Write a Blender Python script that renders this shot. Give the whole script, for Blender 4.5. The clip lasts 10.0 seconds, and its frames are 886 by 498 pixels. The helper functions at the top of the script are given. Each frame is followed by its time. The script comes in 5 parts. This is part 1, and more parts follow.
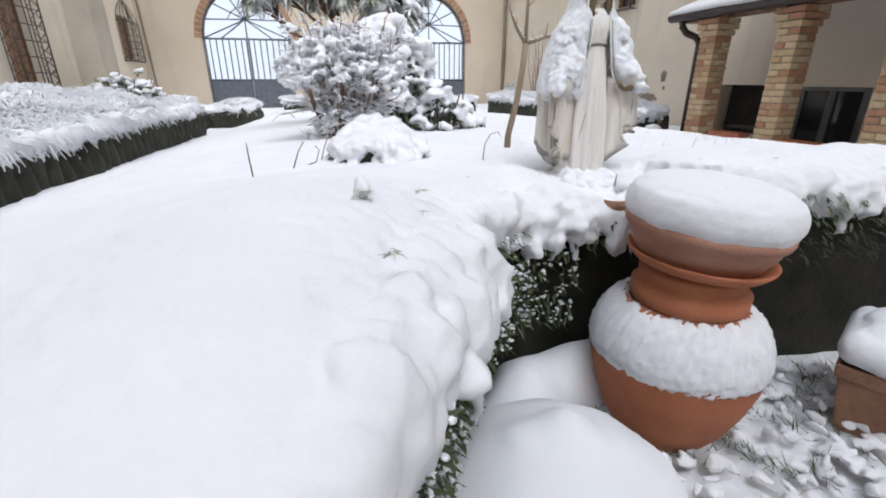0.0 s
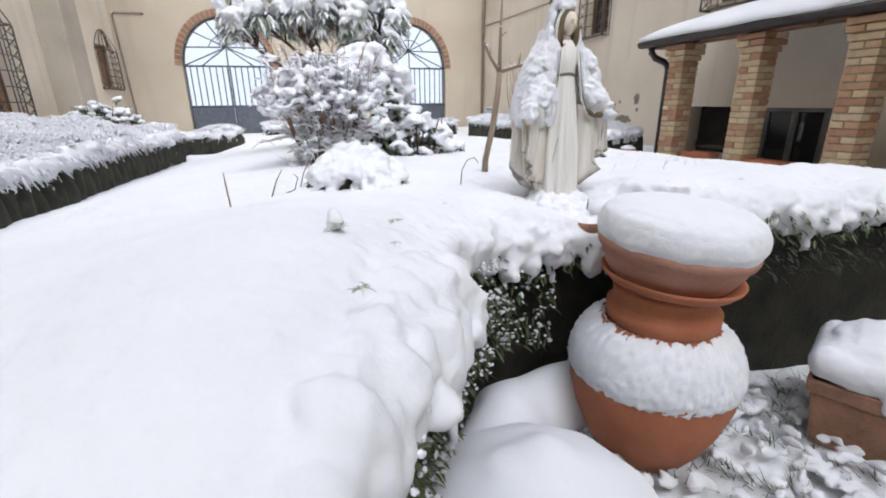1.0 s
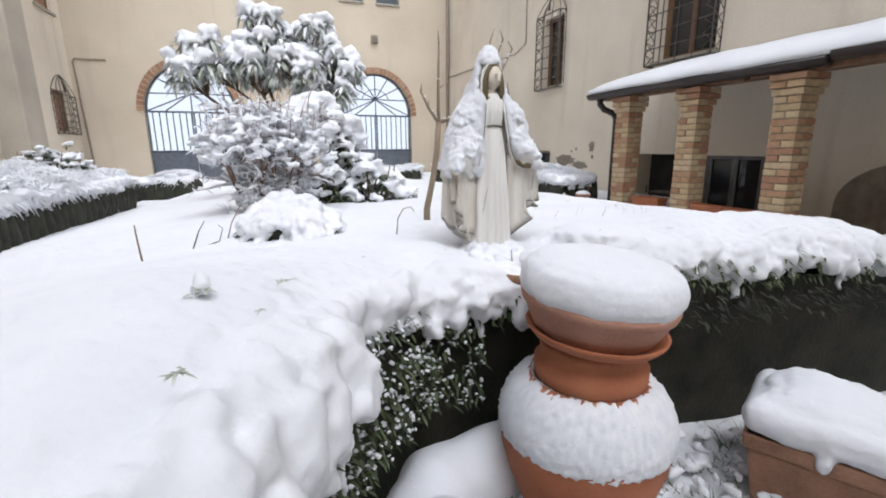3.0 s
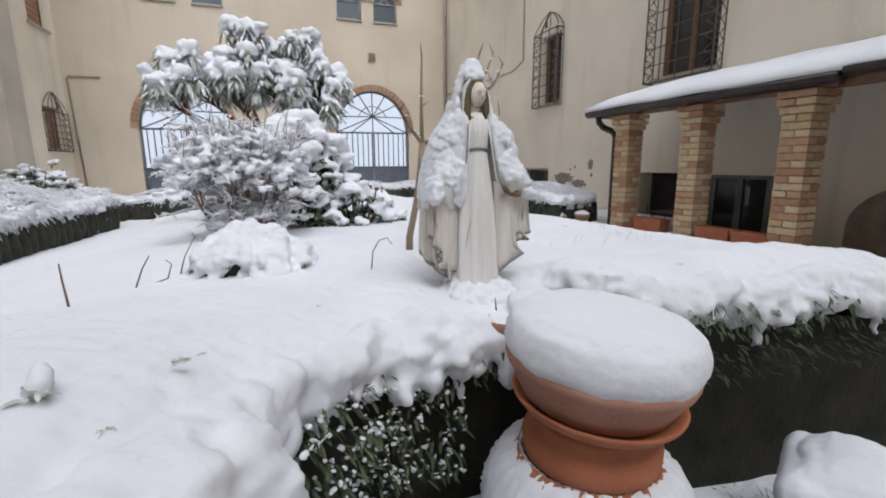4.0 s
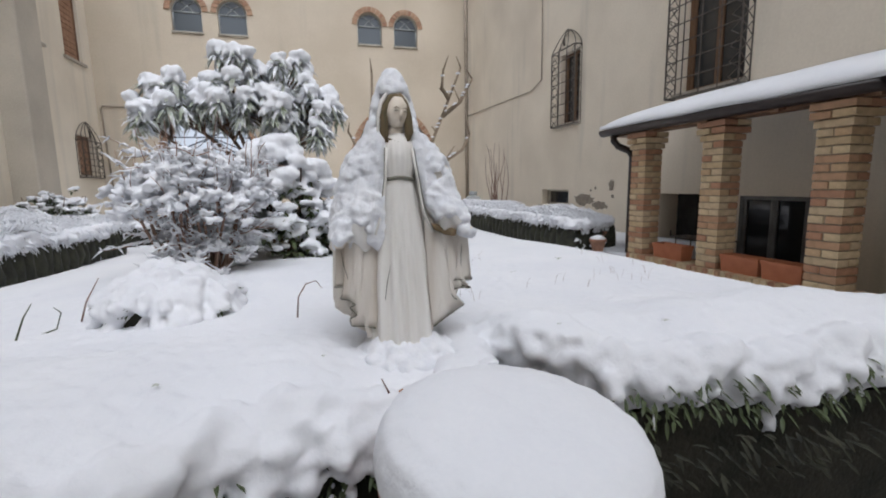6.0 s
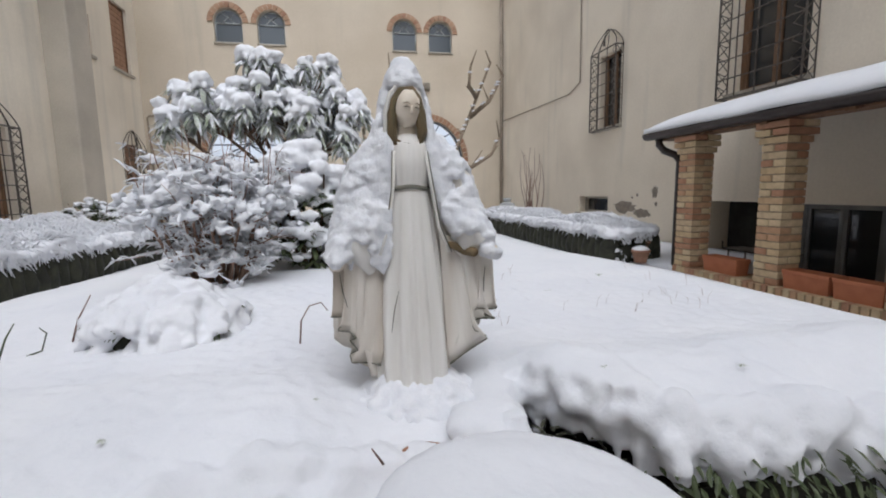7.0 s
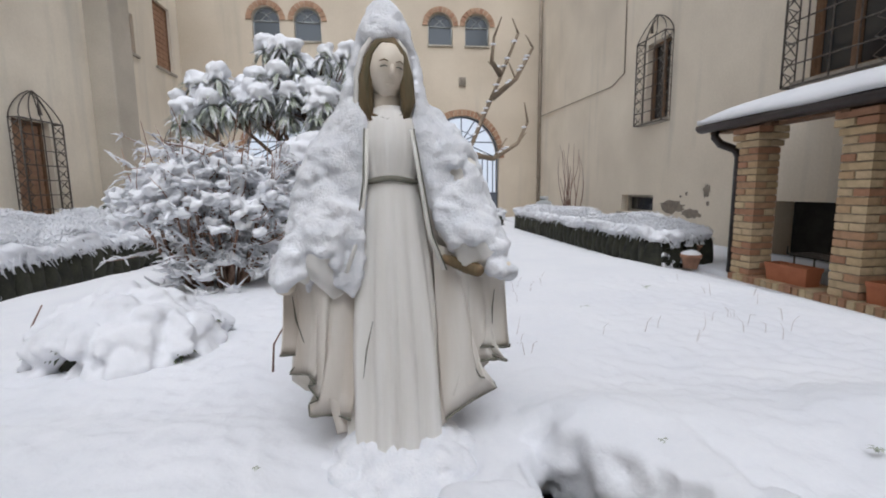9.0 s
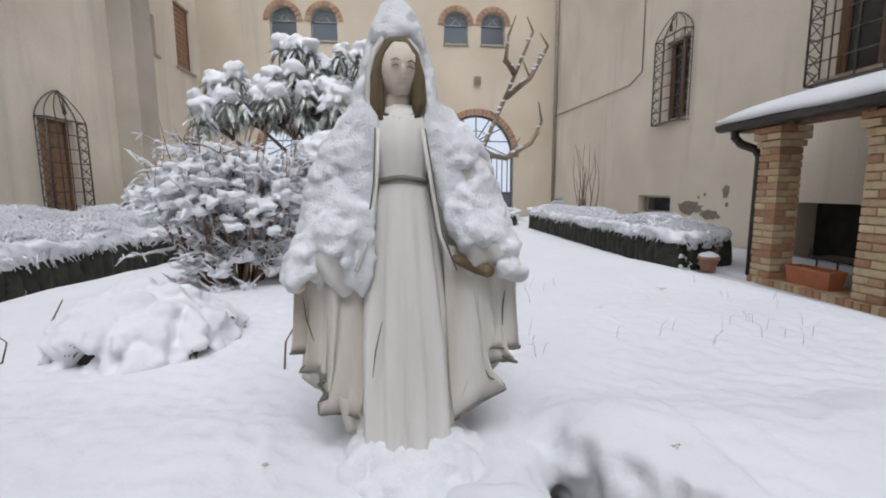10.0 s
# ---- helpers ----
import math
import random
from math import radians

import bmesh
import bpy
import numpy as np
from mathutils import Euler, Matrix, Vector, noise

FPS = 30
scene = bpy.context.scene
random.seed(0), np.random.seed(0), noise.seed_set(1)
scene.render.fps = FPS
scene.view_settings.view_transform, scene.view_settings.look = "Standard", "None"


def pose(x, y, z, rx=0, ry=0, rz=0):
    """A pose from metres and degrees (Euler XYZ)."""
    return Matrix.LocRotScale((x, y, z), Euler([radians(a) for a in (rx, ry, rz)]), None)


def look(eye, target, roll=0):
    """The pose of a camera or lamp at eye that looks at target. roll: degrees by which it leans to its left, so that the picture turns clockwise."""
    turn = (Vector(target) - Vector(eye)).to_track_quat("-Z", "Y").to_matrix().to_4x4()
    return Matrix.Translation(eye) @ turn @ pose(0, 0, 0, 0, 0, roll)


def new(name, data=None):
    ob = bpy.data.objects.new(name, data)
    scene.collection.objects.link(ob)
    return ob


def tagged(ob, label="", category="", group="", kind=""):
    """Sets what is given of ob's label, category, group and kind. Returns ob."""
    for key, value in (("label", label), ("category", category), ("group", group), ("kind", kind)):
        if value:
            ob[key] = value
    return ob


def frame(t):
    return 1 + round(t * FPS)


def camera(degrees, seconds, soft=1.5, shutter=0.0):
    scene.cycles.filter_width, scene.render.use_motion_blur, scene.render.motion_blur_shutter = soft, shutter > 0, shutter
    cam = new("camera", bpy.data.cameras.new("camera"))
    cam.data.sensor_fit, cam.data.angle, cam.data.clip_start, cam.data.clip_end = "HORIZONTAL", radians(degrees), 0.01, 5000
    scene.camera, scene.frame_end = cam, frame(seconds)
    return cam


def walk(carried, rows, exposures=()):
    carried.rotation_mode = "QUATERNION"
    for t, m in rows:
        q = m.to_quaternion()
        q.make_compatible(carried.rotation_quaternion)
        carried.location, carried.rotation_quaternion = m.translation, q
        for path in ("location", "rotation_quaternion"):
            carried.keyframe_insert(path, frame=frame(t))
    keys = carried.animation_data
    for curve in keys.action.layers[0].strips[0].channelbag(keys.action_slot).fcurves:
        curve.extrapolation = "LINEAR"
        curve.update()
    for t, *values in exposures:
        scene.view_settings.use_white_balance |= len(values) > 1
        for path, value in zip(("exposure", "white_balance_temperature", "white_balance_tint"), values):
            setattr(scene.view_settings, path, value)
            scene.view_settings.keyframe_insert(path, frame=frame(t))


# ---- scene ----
cam = camera(89.5, 10.0, soft=1.9)
PATH = [
    (0, (-0.523, 0.158, 1.251), (-0.051, 1.967, 0.54), -0.0),
    (0.5, (-0.509, 0.152, 1.264), (-0.005, 1.968, 0.595), -0.3),
    (1, (-0.499, 0.142, 1.274), (0.046, 1.963, 0.65), -0.6),
    (1.5, (-0.474, 0.129, 1.288), (0.106, 1.953, 0.708), -0.9),
    (2, (-0.436, 0.116, 1.297), (0.189, 1.94, 0.766), -0.9),
    (2.5, (-0.377, 0.107, 1.291), (0.284, 1.931, 0.805), -0.6),
    (4, (-0.114, 0.381, 1.332), (0.566, 2.224, 0.956), -0.3),
    (4.5, (-0.026, 0.455, 1.357), (0.664, 2.299, 1.003), -0.5),
    (5, (0.141, 0.529, 1.346), (0.847, 2.371, 1.021), -0.5),
    (6.5, (0.41, 0.667, 1.37), (0.86, 2.597, 1.102), -1.0),
    (7, (0.459, 0.809, 1.373), (0.862, 2.751, 1.116), -0.9),
    (7.5, (0.499, 0.905, 1.386), (0.871, 2.853, 1.127), -1.0),
    (8, (0.568, 1.023, 1.381), (0.904, 2.977, 1.122), -0.9),
    (8.5, (0.599, 1.091, 1.37), (0.882, 3.053, 1.109), -0.8),
    (9, (0.607, 1.114, 1.365), (0.851, 3.081, 1.1), -0.6),
    (9.5, (0.608, 1.117, 1.364), (0.819, 3.087, 1.098), -0.4),
    (10, (0.614, 1.118, 1.366), (0.797, 3.092, 1.098), -0.3),
]
walk(cam, [(t, look(eye, target, roll)) for t, eye, target, roll in PATH],
     [(0.0, 0.42, 5950, 10), (2.5, 0.52, 5950, 10), (4.0, 0.10, 5950, 10), (5.0, -0.06, 5950, 10), (6.5, -0.01, 5950, 10), (10.0, 0.02, 5950, 10)])

# ---- light ----
world = bpy.data.worlds.new("sky")
scene.world = world
world.use_nodes = True
wn = world.node_tree.nodes
sky = wn.new("ShaderNodeTexSky")
sky.sky_type, sky.sun_disc = "NISHITA", False
sky.sun_elevation, sky.sun_rotation = radians(58), radians(178)
sky.air_density, sky.dust_density, sky.ozone_density = 1.0, 6.0, 1.0
veil = wn.new("ShaderNodeHueSaturation")
veil.inputs["Saturation"].default_value = 0.22
world.node_tree.links.new(sky.outputs[0], veil.inputs["Color"])
world.node_tree.links.new(veil.outputs[0], wn["Background"].inputs["Color"])
wn["Background"].inputs["Strength"].default_value = 0.15
sun_data = bpy.data.lights.new("sun", "SUN")
sun_data.energy, sun_data.angle, sun_data.color = 0.6, radians(60), (1.0, 0.97, 0.93)
sun = new("sun", sun_data)
sun.matrix_world = look((0.5, -6, 13), (0, 2, 0))


# ---- materials ----
def mat(name, base, rough=0.8, dark=None, scale=8.0, fine=60.0, bump=0.2, metal=0.0, amount=0.5, stretch=(1, 1, 1), island=0.0, spec=0.4, streak=0.0):
    """A surface with large blotches, fine grain and relief."""
    m = bpy.data.materials.new(name)
    m.use_nodes = True
    n, l = m.node_tree.nodes, m.node_tree.links
    b = n["Principled BSDF"]
    b.inputs["Roughness"].default_value, b.inputs["Metallic"].default_value = rough, metal
    b.inputs["Specular IOR Level"].default_value = spec
    co = n.new("ShaderNodeTexCoord")
    mp = n.new("ShaderNodeMapping")
    mp.inputs["Scale"].default_value = stretch
    l.new(co.outputs["Object"], mp.inputs["Vector"])
    big, small = n.new("ShaderNodeTexNoise"), n.new("ShaderNodeTexNoise")
    big.inputs["Scale"].default_value, small.inputs["Scale"].default_value = scale, fine
    big.inputs["Detail"].default_value, small.inputs["Detail"].default_value = 6, 4
    l.new(mp.outputs[0], big.inputs["Vector"])
    l.new(mp.outputs[0], small.inputs["Vector"])
    mix = n.new("ShaderNodeMath")
    mix.operation = "MULTIPLY_ADD"
    mix.inputs[1].default_value = 0.35
    l.new(small.outputs[0], mix.inputs[0])
    l.new(big.outputs[0], mix.inputs[2])
    ramp = n.new("ShaderNodeValToRGB")
    ramp.color_ramp.elements[0].position, ramp.color_ramp.elements[1].position = 0.5, 0.86
    d = dark or tuple(c * (1 - amount) for c in base)
    ramp.color_ramp.elements[0].color, ramp.color_ramp.elements[1].color = (*d, 1), (*base, 1)
    l.new(mix.outputs[0], ramp.inputs[0])
    out = ramp.outputs[0]
    if streak:
        run = n.new("ShaderNodeMapping")
        run.inputs["Scale"].default_value = (1.5, 1.5, 0.13)
        l.new(co.outputs["Object"], run.inputs["Vector"])
        rn = n.new("ShaderNodeTexNoise")
        rn.inputs["Scale"].default_value, rn.inputs["Detail"].default_value = 1.6, 5
        l.new(run.outputs[0], rn.inputs["Vector"])
        rr = n.new("ShaderNodeValToRGB")
        rr.color_ramp.elements[0].position, rr.color_ramp.elements[1].position = 0.26, 0.44
        g = 1 - streak
        rr.color_ramp.elements[0].color, rr.color_ramp.elements[1].color = (g * 0.98, g, g * 1.02, 1), (1, 1, 1, 1)
        l.new(rn.outputs[0], rr.inputs[0])
        mx = n.new("ShaderNodeMix")
        mx.data_type, mx.blend_type = "RGBA", "MULTIPLY"
        mx.inputs["Factor"].default_value = 1.0
        l.new(out, mx.inputs[6])
        l.new(rr.outputs[0], mx.inputs[7])
        out = mx.outputs[2]
    if island:
        geo = n.new("ShaderNodeObjectInfo")
        hs = n.new("ShaderNodeHueSaturation")
        rng = n.new("ShaderNodeMapRange")
        rng.inputs["To Min"].default_value, rng.inputs["To Max"].default_value = 1 - island, 1 + island
        l.new(geo.outputs["Random"], rng.inputs["Value"])
        l.new(rng.outputs[0], hs.inputs["Value"])
        l.new(out, hs.inputs["Color"])
        out = hs.outputs[0]
    l.new(out, b.inputs["Base Color"])
    bp = n.new("ShaderNodeBump")
    bp.inputs["Strength"].default_value, bp.inputs["Distance"].default_value = bump, 0.01
    l.new(small.outputs[0], bp.inputs["Height"])
    l.new(bp.outputs[0], b.inputs["Normal"])
    return m


def brick_mat(name, tones):
    """Fired clay whose tone differs from brick to brick."""
    m = mat(name, (0.5, 0.3, 0.15), 0.9, None, 14, 120, 0.5, amount=0.35)
    n, l = m.node_tree.nodes, m.node_tree.links
    info = n.new("ShaderNodeObjectInfo")
    ramp = n.new("ShaderNodeValToRGB")
    ramp.color_ramp.interpolation = "CONSTANT"
    for i, c in enumerate(tones):
        e = ramp.color_ramp.elements[i] if i < 2 else ramp.color_ramp.elements.new(i / len(tones))
        e.position, e.color = i / len(tones), (*c, 1)
    l.new(info.outputs["Random"], ramp.inputs[0])
    mul = n.new("ShaderNodeMix")
    mul.data_type, mul.blend_type = "RGBA", "MULTIPLY"
    mul.inputs["Factor"].default_value = 0.75
    b = n["Principled BSDF"]
    old = b.inputs["Base Color"].links[0].from_socket
    hs = n.new("ShaderNodeHueSaturation")
    hs.inputs["Saturation"].default_value, hs.inputs["Value"].default_value = 0.15, 2.0
    l.new(old, hs.inputs["Color"])
    l.new(ramp.outputs[0], mul.inputs[6])
    l.new(hs.outputs[0], mul.inputs[7])
    l.new(mul.outputs[2], b.inputs["Base Color"])
    return m


def glass_mat(name, tint, rough=0.05):
    m = bpy.data.materials.new(name)
    m.use_nodes = True
    b = m.node_tree.nodes["Principled BSDF"]
    b.inputs["Base Color"].default_value = (*tint, 1)
    b.inputs["Roughness"].default_value = rough
    b.inputs["Specular IOR Level"].default_value = 0.6
    return m


SNOW = mat("snow", (0.745, 0.75, 0.775), 0.75, (0.70, 0.71, 0.745), 3, 90, 0.16, spec=0.2)
FROST = mat("frost_snow", (0.77, 0.775, 0.80), 0.8, (0.68, 0.695, 0.735), 25, 220, 0.35, spec=0.2)
SLUSH = mat("trodden_snow", (0.80, 0.81, 0.84), 0.8, (0.60, 0.61, 0.62), 12, 160, 0.6)
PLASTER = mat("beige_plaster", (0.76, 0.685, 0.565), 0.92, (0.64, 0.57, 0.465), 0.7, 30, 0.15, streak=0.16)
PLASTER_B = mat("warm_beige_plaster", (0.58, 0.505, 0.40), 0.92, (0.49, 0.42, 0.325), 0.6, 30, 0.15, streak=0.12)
# darker than PLASTER: the shade on the buttress front is put into the colour
PIER = mat("shaded_grey_render", (0.50, 0.45, 0.37), 0.95, (0.38, 0.34, 0.28), 0.9, 40, 0.2)
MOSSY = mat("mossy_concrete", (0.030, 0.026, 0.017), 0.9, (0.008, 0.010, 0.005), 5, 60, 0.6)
EARTH = mat("dark_earth", (0.06, 0.05, 0.035), 0.95, (0.02, 0.02, 0.014), 10, 70, 0.8)
TERRA = mat("terracotta", (0.42, 0.155, 0.075), 0.78, (0.33, 0.115, 0.055), 6, 90, 0.15)
TERRA_PALE = mat("weathered_terracotta", (0.45, 0.25, 0.18), 0.85, (0.34, 0.165, 0.115), 5, 90, 0.25)
TERRA_OLD = mat("lichen_terracotta", (0.40, 0.22, 0.14), 0.9, (0.24, 0.13, 0.085), 7, 80, 0.35)
BRICK = brick_mat("yellow_and_red_brick", [(0.56, 0.44, 0.27), (0.48, 0.31, 0.19), (0.60, 0.49, 0.31), (0.42, 0.24, 0.15), (0.52, 0.38, 0.23), (0.57, 0.46, 0.30)])
ARCHBRICK = brick_mat("red_arch_brick", [(0.38, 0.24, 0.16), (0.42, 0.28, 0.19), (0.35, 0.21, 0.14)])
MORTAR = mat("mortar", (0.34, 0.28, 0.20), 0.95, (0.22, 0.18, 0.13), 20, 90, 0.4)
IRON = mat("wrought_iron", (0.13, 0.115, 0.10), 0.6, (0.07, 0.055, 0.045), 20, 120, 0.3, metal=0.3)
GATE = mat("blue_grey_gate_paint", (0.12, 0.135, 0.16), 0.5, (0.08, 0.09, 0.11), 8, 90, 0.1)
GUTTER = mat("dark_brown_gutter", (0.035, 0.025, 0.022), 0.45, (0.02, 0.014, 0.012), 9, 90, 0.1)
PIPE = mat("grey_zinc_pipe", (0.36, 0.30, 0.24), 0.7, (0.26, 0.22, 0.17), 6, 90, 0.1)
WOOD = mat("brown_wood", (0.20, 0.11, 0.06), 0.6, (0.11, 0.06, 0.03), 10, 80, 0.2, stretch=(1, 1, 0.15))
SHUTTER = mat("faded_brown_shutter", (0.34, 0.20, 0.12), 0.75, (0.24, 0.13, 0.08), 10, 80, 0.2, stretch=(0.2, 1, 1))
STONE = mat("grey_window_stone", (0.42, 0.38, 0.32), 0.85, (0.30, 0.27, 0.22), 8, 80, 0.3)
ALU = mat("grey_aluminium", (0.17, 0.17, 0.17), 0.5, (0.12, 0.12, 0.12), 6, 90, 0.05, metal=0.3)
PANE = glass_mat("dark_window_glass", (0.02, 0.022, 0.025))
PANE_LIGHT = glass_mat("grey_window_glass", (0.10, 0.115, 0.13), 0.1)
DARK_RECESS = mat("dark_opening", (0.04, 0.037, 0.034), 0.9, (0.02, 0.018, 0.017), 6, 50, 0.3)
BARK = mat("brown_bark", (0.17, 0.105, 0.07), 0.85, (0.085, 0.055, 0.038), 12, 110, 0.6, stretch=(1, 1, 0.3))
STEM = mat("pale_reddish_stem", (0.36, 0.235, 0.175), 0.8, (0.20, 0.12, 0.09), 12, 110, 0.3, stretch=(1, 1, 0.3))
BARK_PALE = mat("pale_grey_bark", (0.30, 0.235, 0.17), 0.85, (0.18, 0.14, 0.10), 12, 110, 0.5, stretch=(1, 1, 0.3))
TWIG = mat("reddish_twig", (0.25, 0.155, 0.12), 0.8, (0.14, 0.08, 0.062), 12, 110, 0.3)
LEAF = mat("dark_green_leaf", (0.085, 0.105, 0.045), 0.5, (0.035, 0.05, 0.02), 4, 40, 0.1)
LEAF_FROST = mat("frosted_green_leaf", (0.62, 0.64, 0.60), 0.6, (0.17, 0.20, 0.12), 14, 60, 0.2)
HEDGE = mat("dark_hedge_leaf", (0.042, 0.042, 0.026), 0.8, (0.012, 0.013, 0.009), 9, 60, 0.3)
CEMENT = mat("peeling_cement", (0.30, 0.26, 0.21), 0.95, (0.20, 0.17, 0.14), 9, 60, 0.4)
STATUE = mat("weathered_white_paint", (0.80, 0.785, 0.755), 0.62, (0.62, 0.585, 0.53), 7, 26, 0.12, stretch=(1, 1, 0.12))
MANTLE = mat("stained_cream_paint", (0.78, 0.75, 0.70), 0.65, (0.56, 0.50, 0.43), 6, 30, 0.15, stretch=(1, 1, 0.12))
HAIR = mat("faded_brown_paint", (0.22, 0.145, 0.075), 0.7, (0.10, 0.085, 0.045), 18, 120, 0.3, stretch=(1, 1, 0.2))
SKIN = mat("cream_paint", (0.74, 0.67, 0.57), 0.55, (0.64, 0.56, 0.46), 9, 60, 0.08)
TRIM = mat("worn_grey_green_trim", (0.22, 0.21, 0.17), 0.7, (0.13, 0.13, 0.10), 20, 90, 0.2)
GREY_METAL = mat("painted_grey_metal", (0.40, 0.42, 0.42), 0.5, (0.30, 0.31, 0.31), 8, 80, 0.1)

# ---- mesh helpers ----
_b = bmesh.new()
bmesh.ops.create_icosphere(_b, subdivisions=2, radius=1)
ICO_V = np.array([v.co[:] for v in _b.verts])
ICO_F = [tuple(v.index for v in f.verts) for f in _b.faces]
_b.free()


class Soup:
    """Gathers simple forms into one mesh."""

    def __init__(self):
        self.v, self.f, self.m = [], [], []

    def add(self, verts, faces, slot=0):
        k = len(self.v)
        self.v.extend(tuple(p) for p in verts)
        self.f.extend(tuple(i + k for i in f) for f in faces)
        self.m.extend([slot] * len(faces))

    def blob(self, c, r, rot=None, rough=0.12, slot=0):
        r = np.array(r if hasattr(r, "__len__") else (r, r, r))
        w = ICO_V * (1 + rough * (np.random.rand(len(ICO_V), 1) - 0.5) * 2) * r
        if rot is not None:
            w = w @ np.array(rot.to_matrix()).T
        self.add(w + np.array(c), ICO_F, slot)

    def tube(self, pts, radii, n=6, slot=0):
        pts = [Vector(p) for p in pts]
        if not hasattr(radii, "__len__"):
            radii = [radii] * len(pts)
        rings = []
        up = Vector((0.13, 0.31, 0.94))
        for i, p in enumerate(pts):
            d = (pts[min(i + 1, len(pts) - 1)] - pts[max(i - 1, 0)])
            d = d.normalized() if d.length > 1e-9 else Vector((0, 0, 1))
            a = d.cross(up)
            if a.length < 0.15:
                a = d.cross(Vector((1, 0.1, 0)))
            a.normalize()
            b = d.cross(a)
            rings.append([p + (a * math.cos(2 * math.pi * k / n) + b * math.sin(2 * math.pi * k / n)) * radii[i] for k in range(n)])
        verts = [q for r in rings for q in r]
        faces = [(i * n + k, i * n + (k + 1) % n, (i + 1) * n + (k + 1) % n, (i + 1) * n + k) for i in range(len(pts) - 1) for k in range(n)]
        faces += [tuple(range(n))[::-1], tuple((len(pts) - 1) * n + k for k in range(n))]
        self.add(verts, faces, slot)

    def box(self, lo, hi, slot=0):
        (a, b, c), (d, e, f) = lo, hi
        self.add([(a, b, c), (d, b, c), (d, e, c), (a, e, c), (a, b, f), (d, b, f), (d, e, f), (a, e, f)],
                 [(3, 2, 1, 0), (4, 5, 6, 7), (0, 1, 5, 4), (1, 2, 6, 5), (2, 3, 7, 6), (3, 0, 4, 7)], slot)

    def loft(self, rings, slot=0, caps=True):
        n = len(rings[0])
        verts = [p for r in rings for p in r]
        faces = [(i * n + k, i * n + (k + 1) % n, (i + 1) * n + (k + 1) % n, (i + 1) * n + k) for i in range(len(rings) - 1) for k in range(n)]
        if caps:
            faces += [tuple(range(n))[::-1], tuple((len(rings) - 1) * n + k for k in range(n))]
        self.add(verts, faces, slot)

    def mesh(self, name, mats, smooth=True):
        me = bpy.data.meshes.new(name)
        me.from_pydata(self.v, [], self.f)
        for m in mats if isinstance(mats, (list, tuple)) else [mats]:
            me.materials.append(m)
        me.polygons.foreach_set("material_index", self.m)
        me.polygons.foreach_set("use_smooth", [smooth] * len(me.polygons))
        me.update()
        return me


def made(name, soup, mats, parent=None, label="", category="", kind="", group="", smooth=True):
    """Links a soup as one mesh object, on its own or under a thing."""
    ob = new(name, soup.mesh(name, mats, smooth))
    ob.parent = parent
    return tagged(ob, label, category, group, kind)


def part(name, bm, material, parent, label="", smooth=False):
    me = bpy.data.meshes.new(name)
    bm.to_mesh(me)
    bm.free()
    me.materials.append(material)
    if smooth:
        me.polygons.foreach_set("use_smooth", [True] * len(me.polygons))
    ob = new(name, me)
    ob.parent = parent
    return tagged(ob, label)


def block(lo, hi, bevel=0.006):
    """A box with softened edges, as a bmesh."""
    bm = bmesh.new()
    c = [(a + b) / 2 for a, b in zip(lo, hi)]
    s = [b - a for a, b in zip(lo, hi)]
    bmesh.ops.create_cube(bm, size=1, matrix=Matrix.LocRotScale(c, None, s))
    if bevel:
        bmesh.ops.bevel(bm, geom=bm.edges, offset=bevel, segments=1, affect="EDGES")
    return bm


def thing(name, at=(0, 0, 0), label="", category="", group="", kind=""):
    ob = new(name)
    ob.location = at
    return tagged(ob, label, category, group, kind)


def melt(ob, voxel, smooth=4, rough=0.0, size=0.05):
    """Fuses overlapping lumps into one soft body."""
    r = ob.modifiers.new("fuse", "REMESH")
    r.mode, r.voxel_size, r.use_smooth_shade = "VOXEL", voxel, True
    s = ob.modifiers.new("soften", "SMOOTH")
    s.factor, s.iterations = 0.5, smooth
    if rough:
        tx = bpy.data.textures.new("lumps", "CLOUDS")
        tx.noise_scale, tx.noise_depth = size, 3
        d = ob.modifiers.new("lumps", "DISPLACE")
        d.texture, d.strength, d.mid_level, d.texture_coords = tx, rough, 0.5, "GLOBAL"
    return ob


def turned(profile, n=48):
    """A body of revolution about z from (radius, height) pairs."""
    s = Soup()
    s.loft([[(r * math.cos(2 * math.pi * k / n), r * math.sin(2 * math.pi * k / n), z) for k in range(n)] for r, z in profile])
    return s


def U(a, b):
    return random.uniform(a, b)


def lumpy(x, y, z=0.0, s=1.0):
    return noise.noise(Vector((x * s, y * s, z * s)))


# ---- the bed and its edge ----
WALL_LINE = [(-1.3, -2.5), (-0.85, -0.6), (-0.62, 0.25), (-0.39, 0.83), (-0.15, 1.31), (0.16, 1.65), (0.60, 1.71), (1.5, 1.56), (2.4, 1.44), (3.2, 1.34), (3.95, 1.25)]
EDGE = [(-1.3, -2.5), (-0.85, -0.6), (-0.62, 0.25), (-0.39, 0.83), (-0.15, 1.31), (0.16, 1.65), (0.60, 1.71), (0.84, 1.70), (0.885, 1.96), (0.955, 1.83), (1.08, 1.64), (1.5, 1.57), (2.4, 1.44), (3.2, 1.34), (3.95, 1.25)]


NOTCH = [(0.83, 1.45), (0.84, 1.70), (0.885, 1.96), (0.955, 1.83), (1.08, 1.64), (1.16, 1.45)]


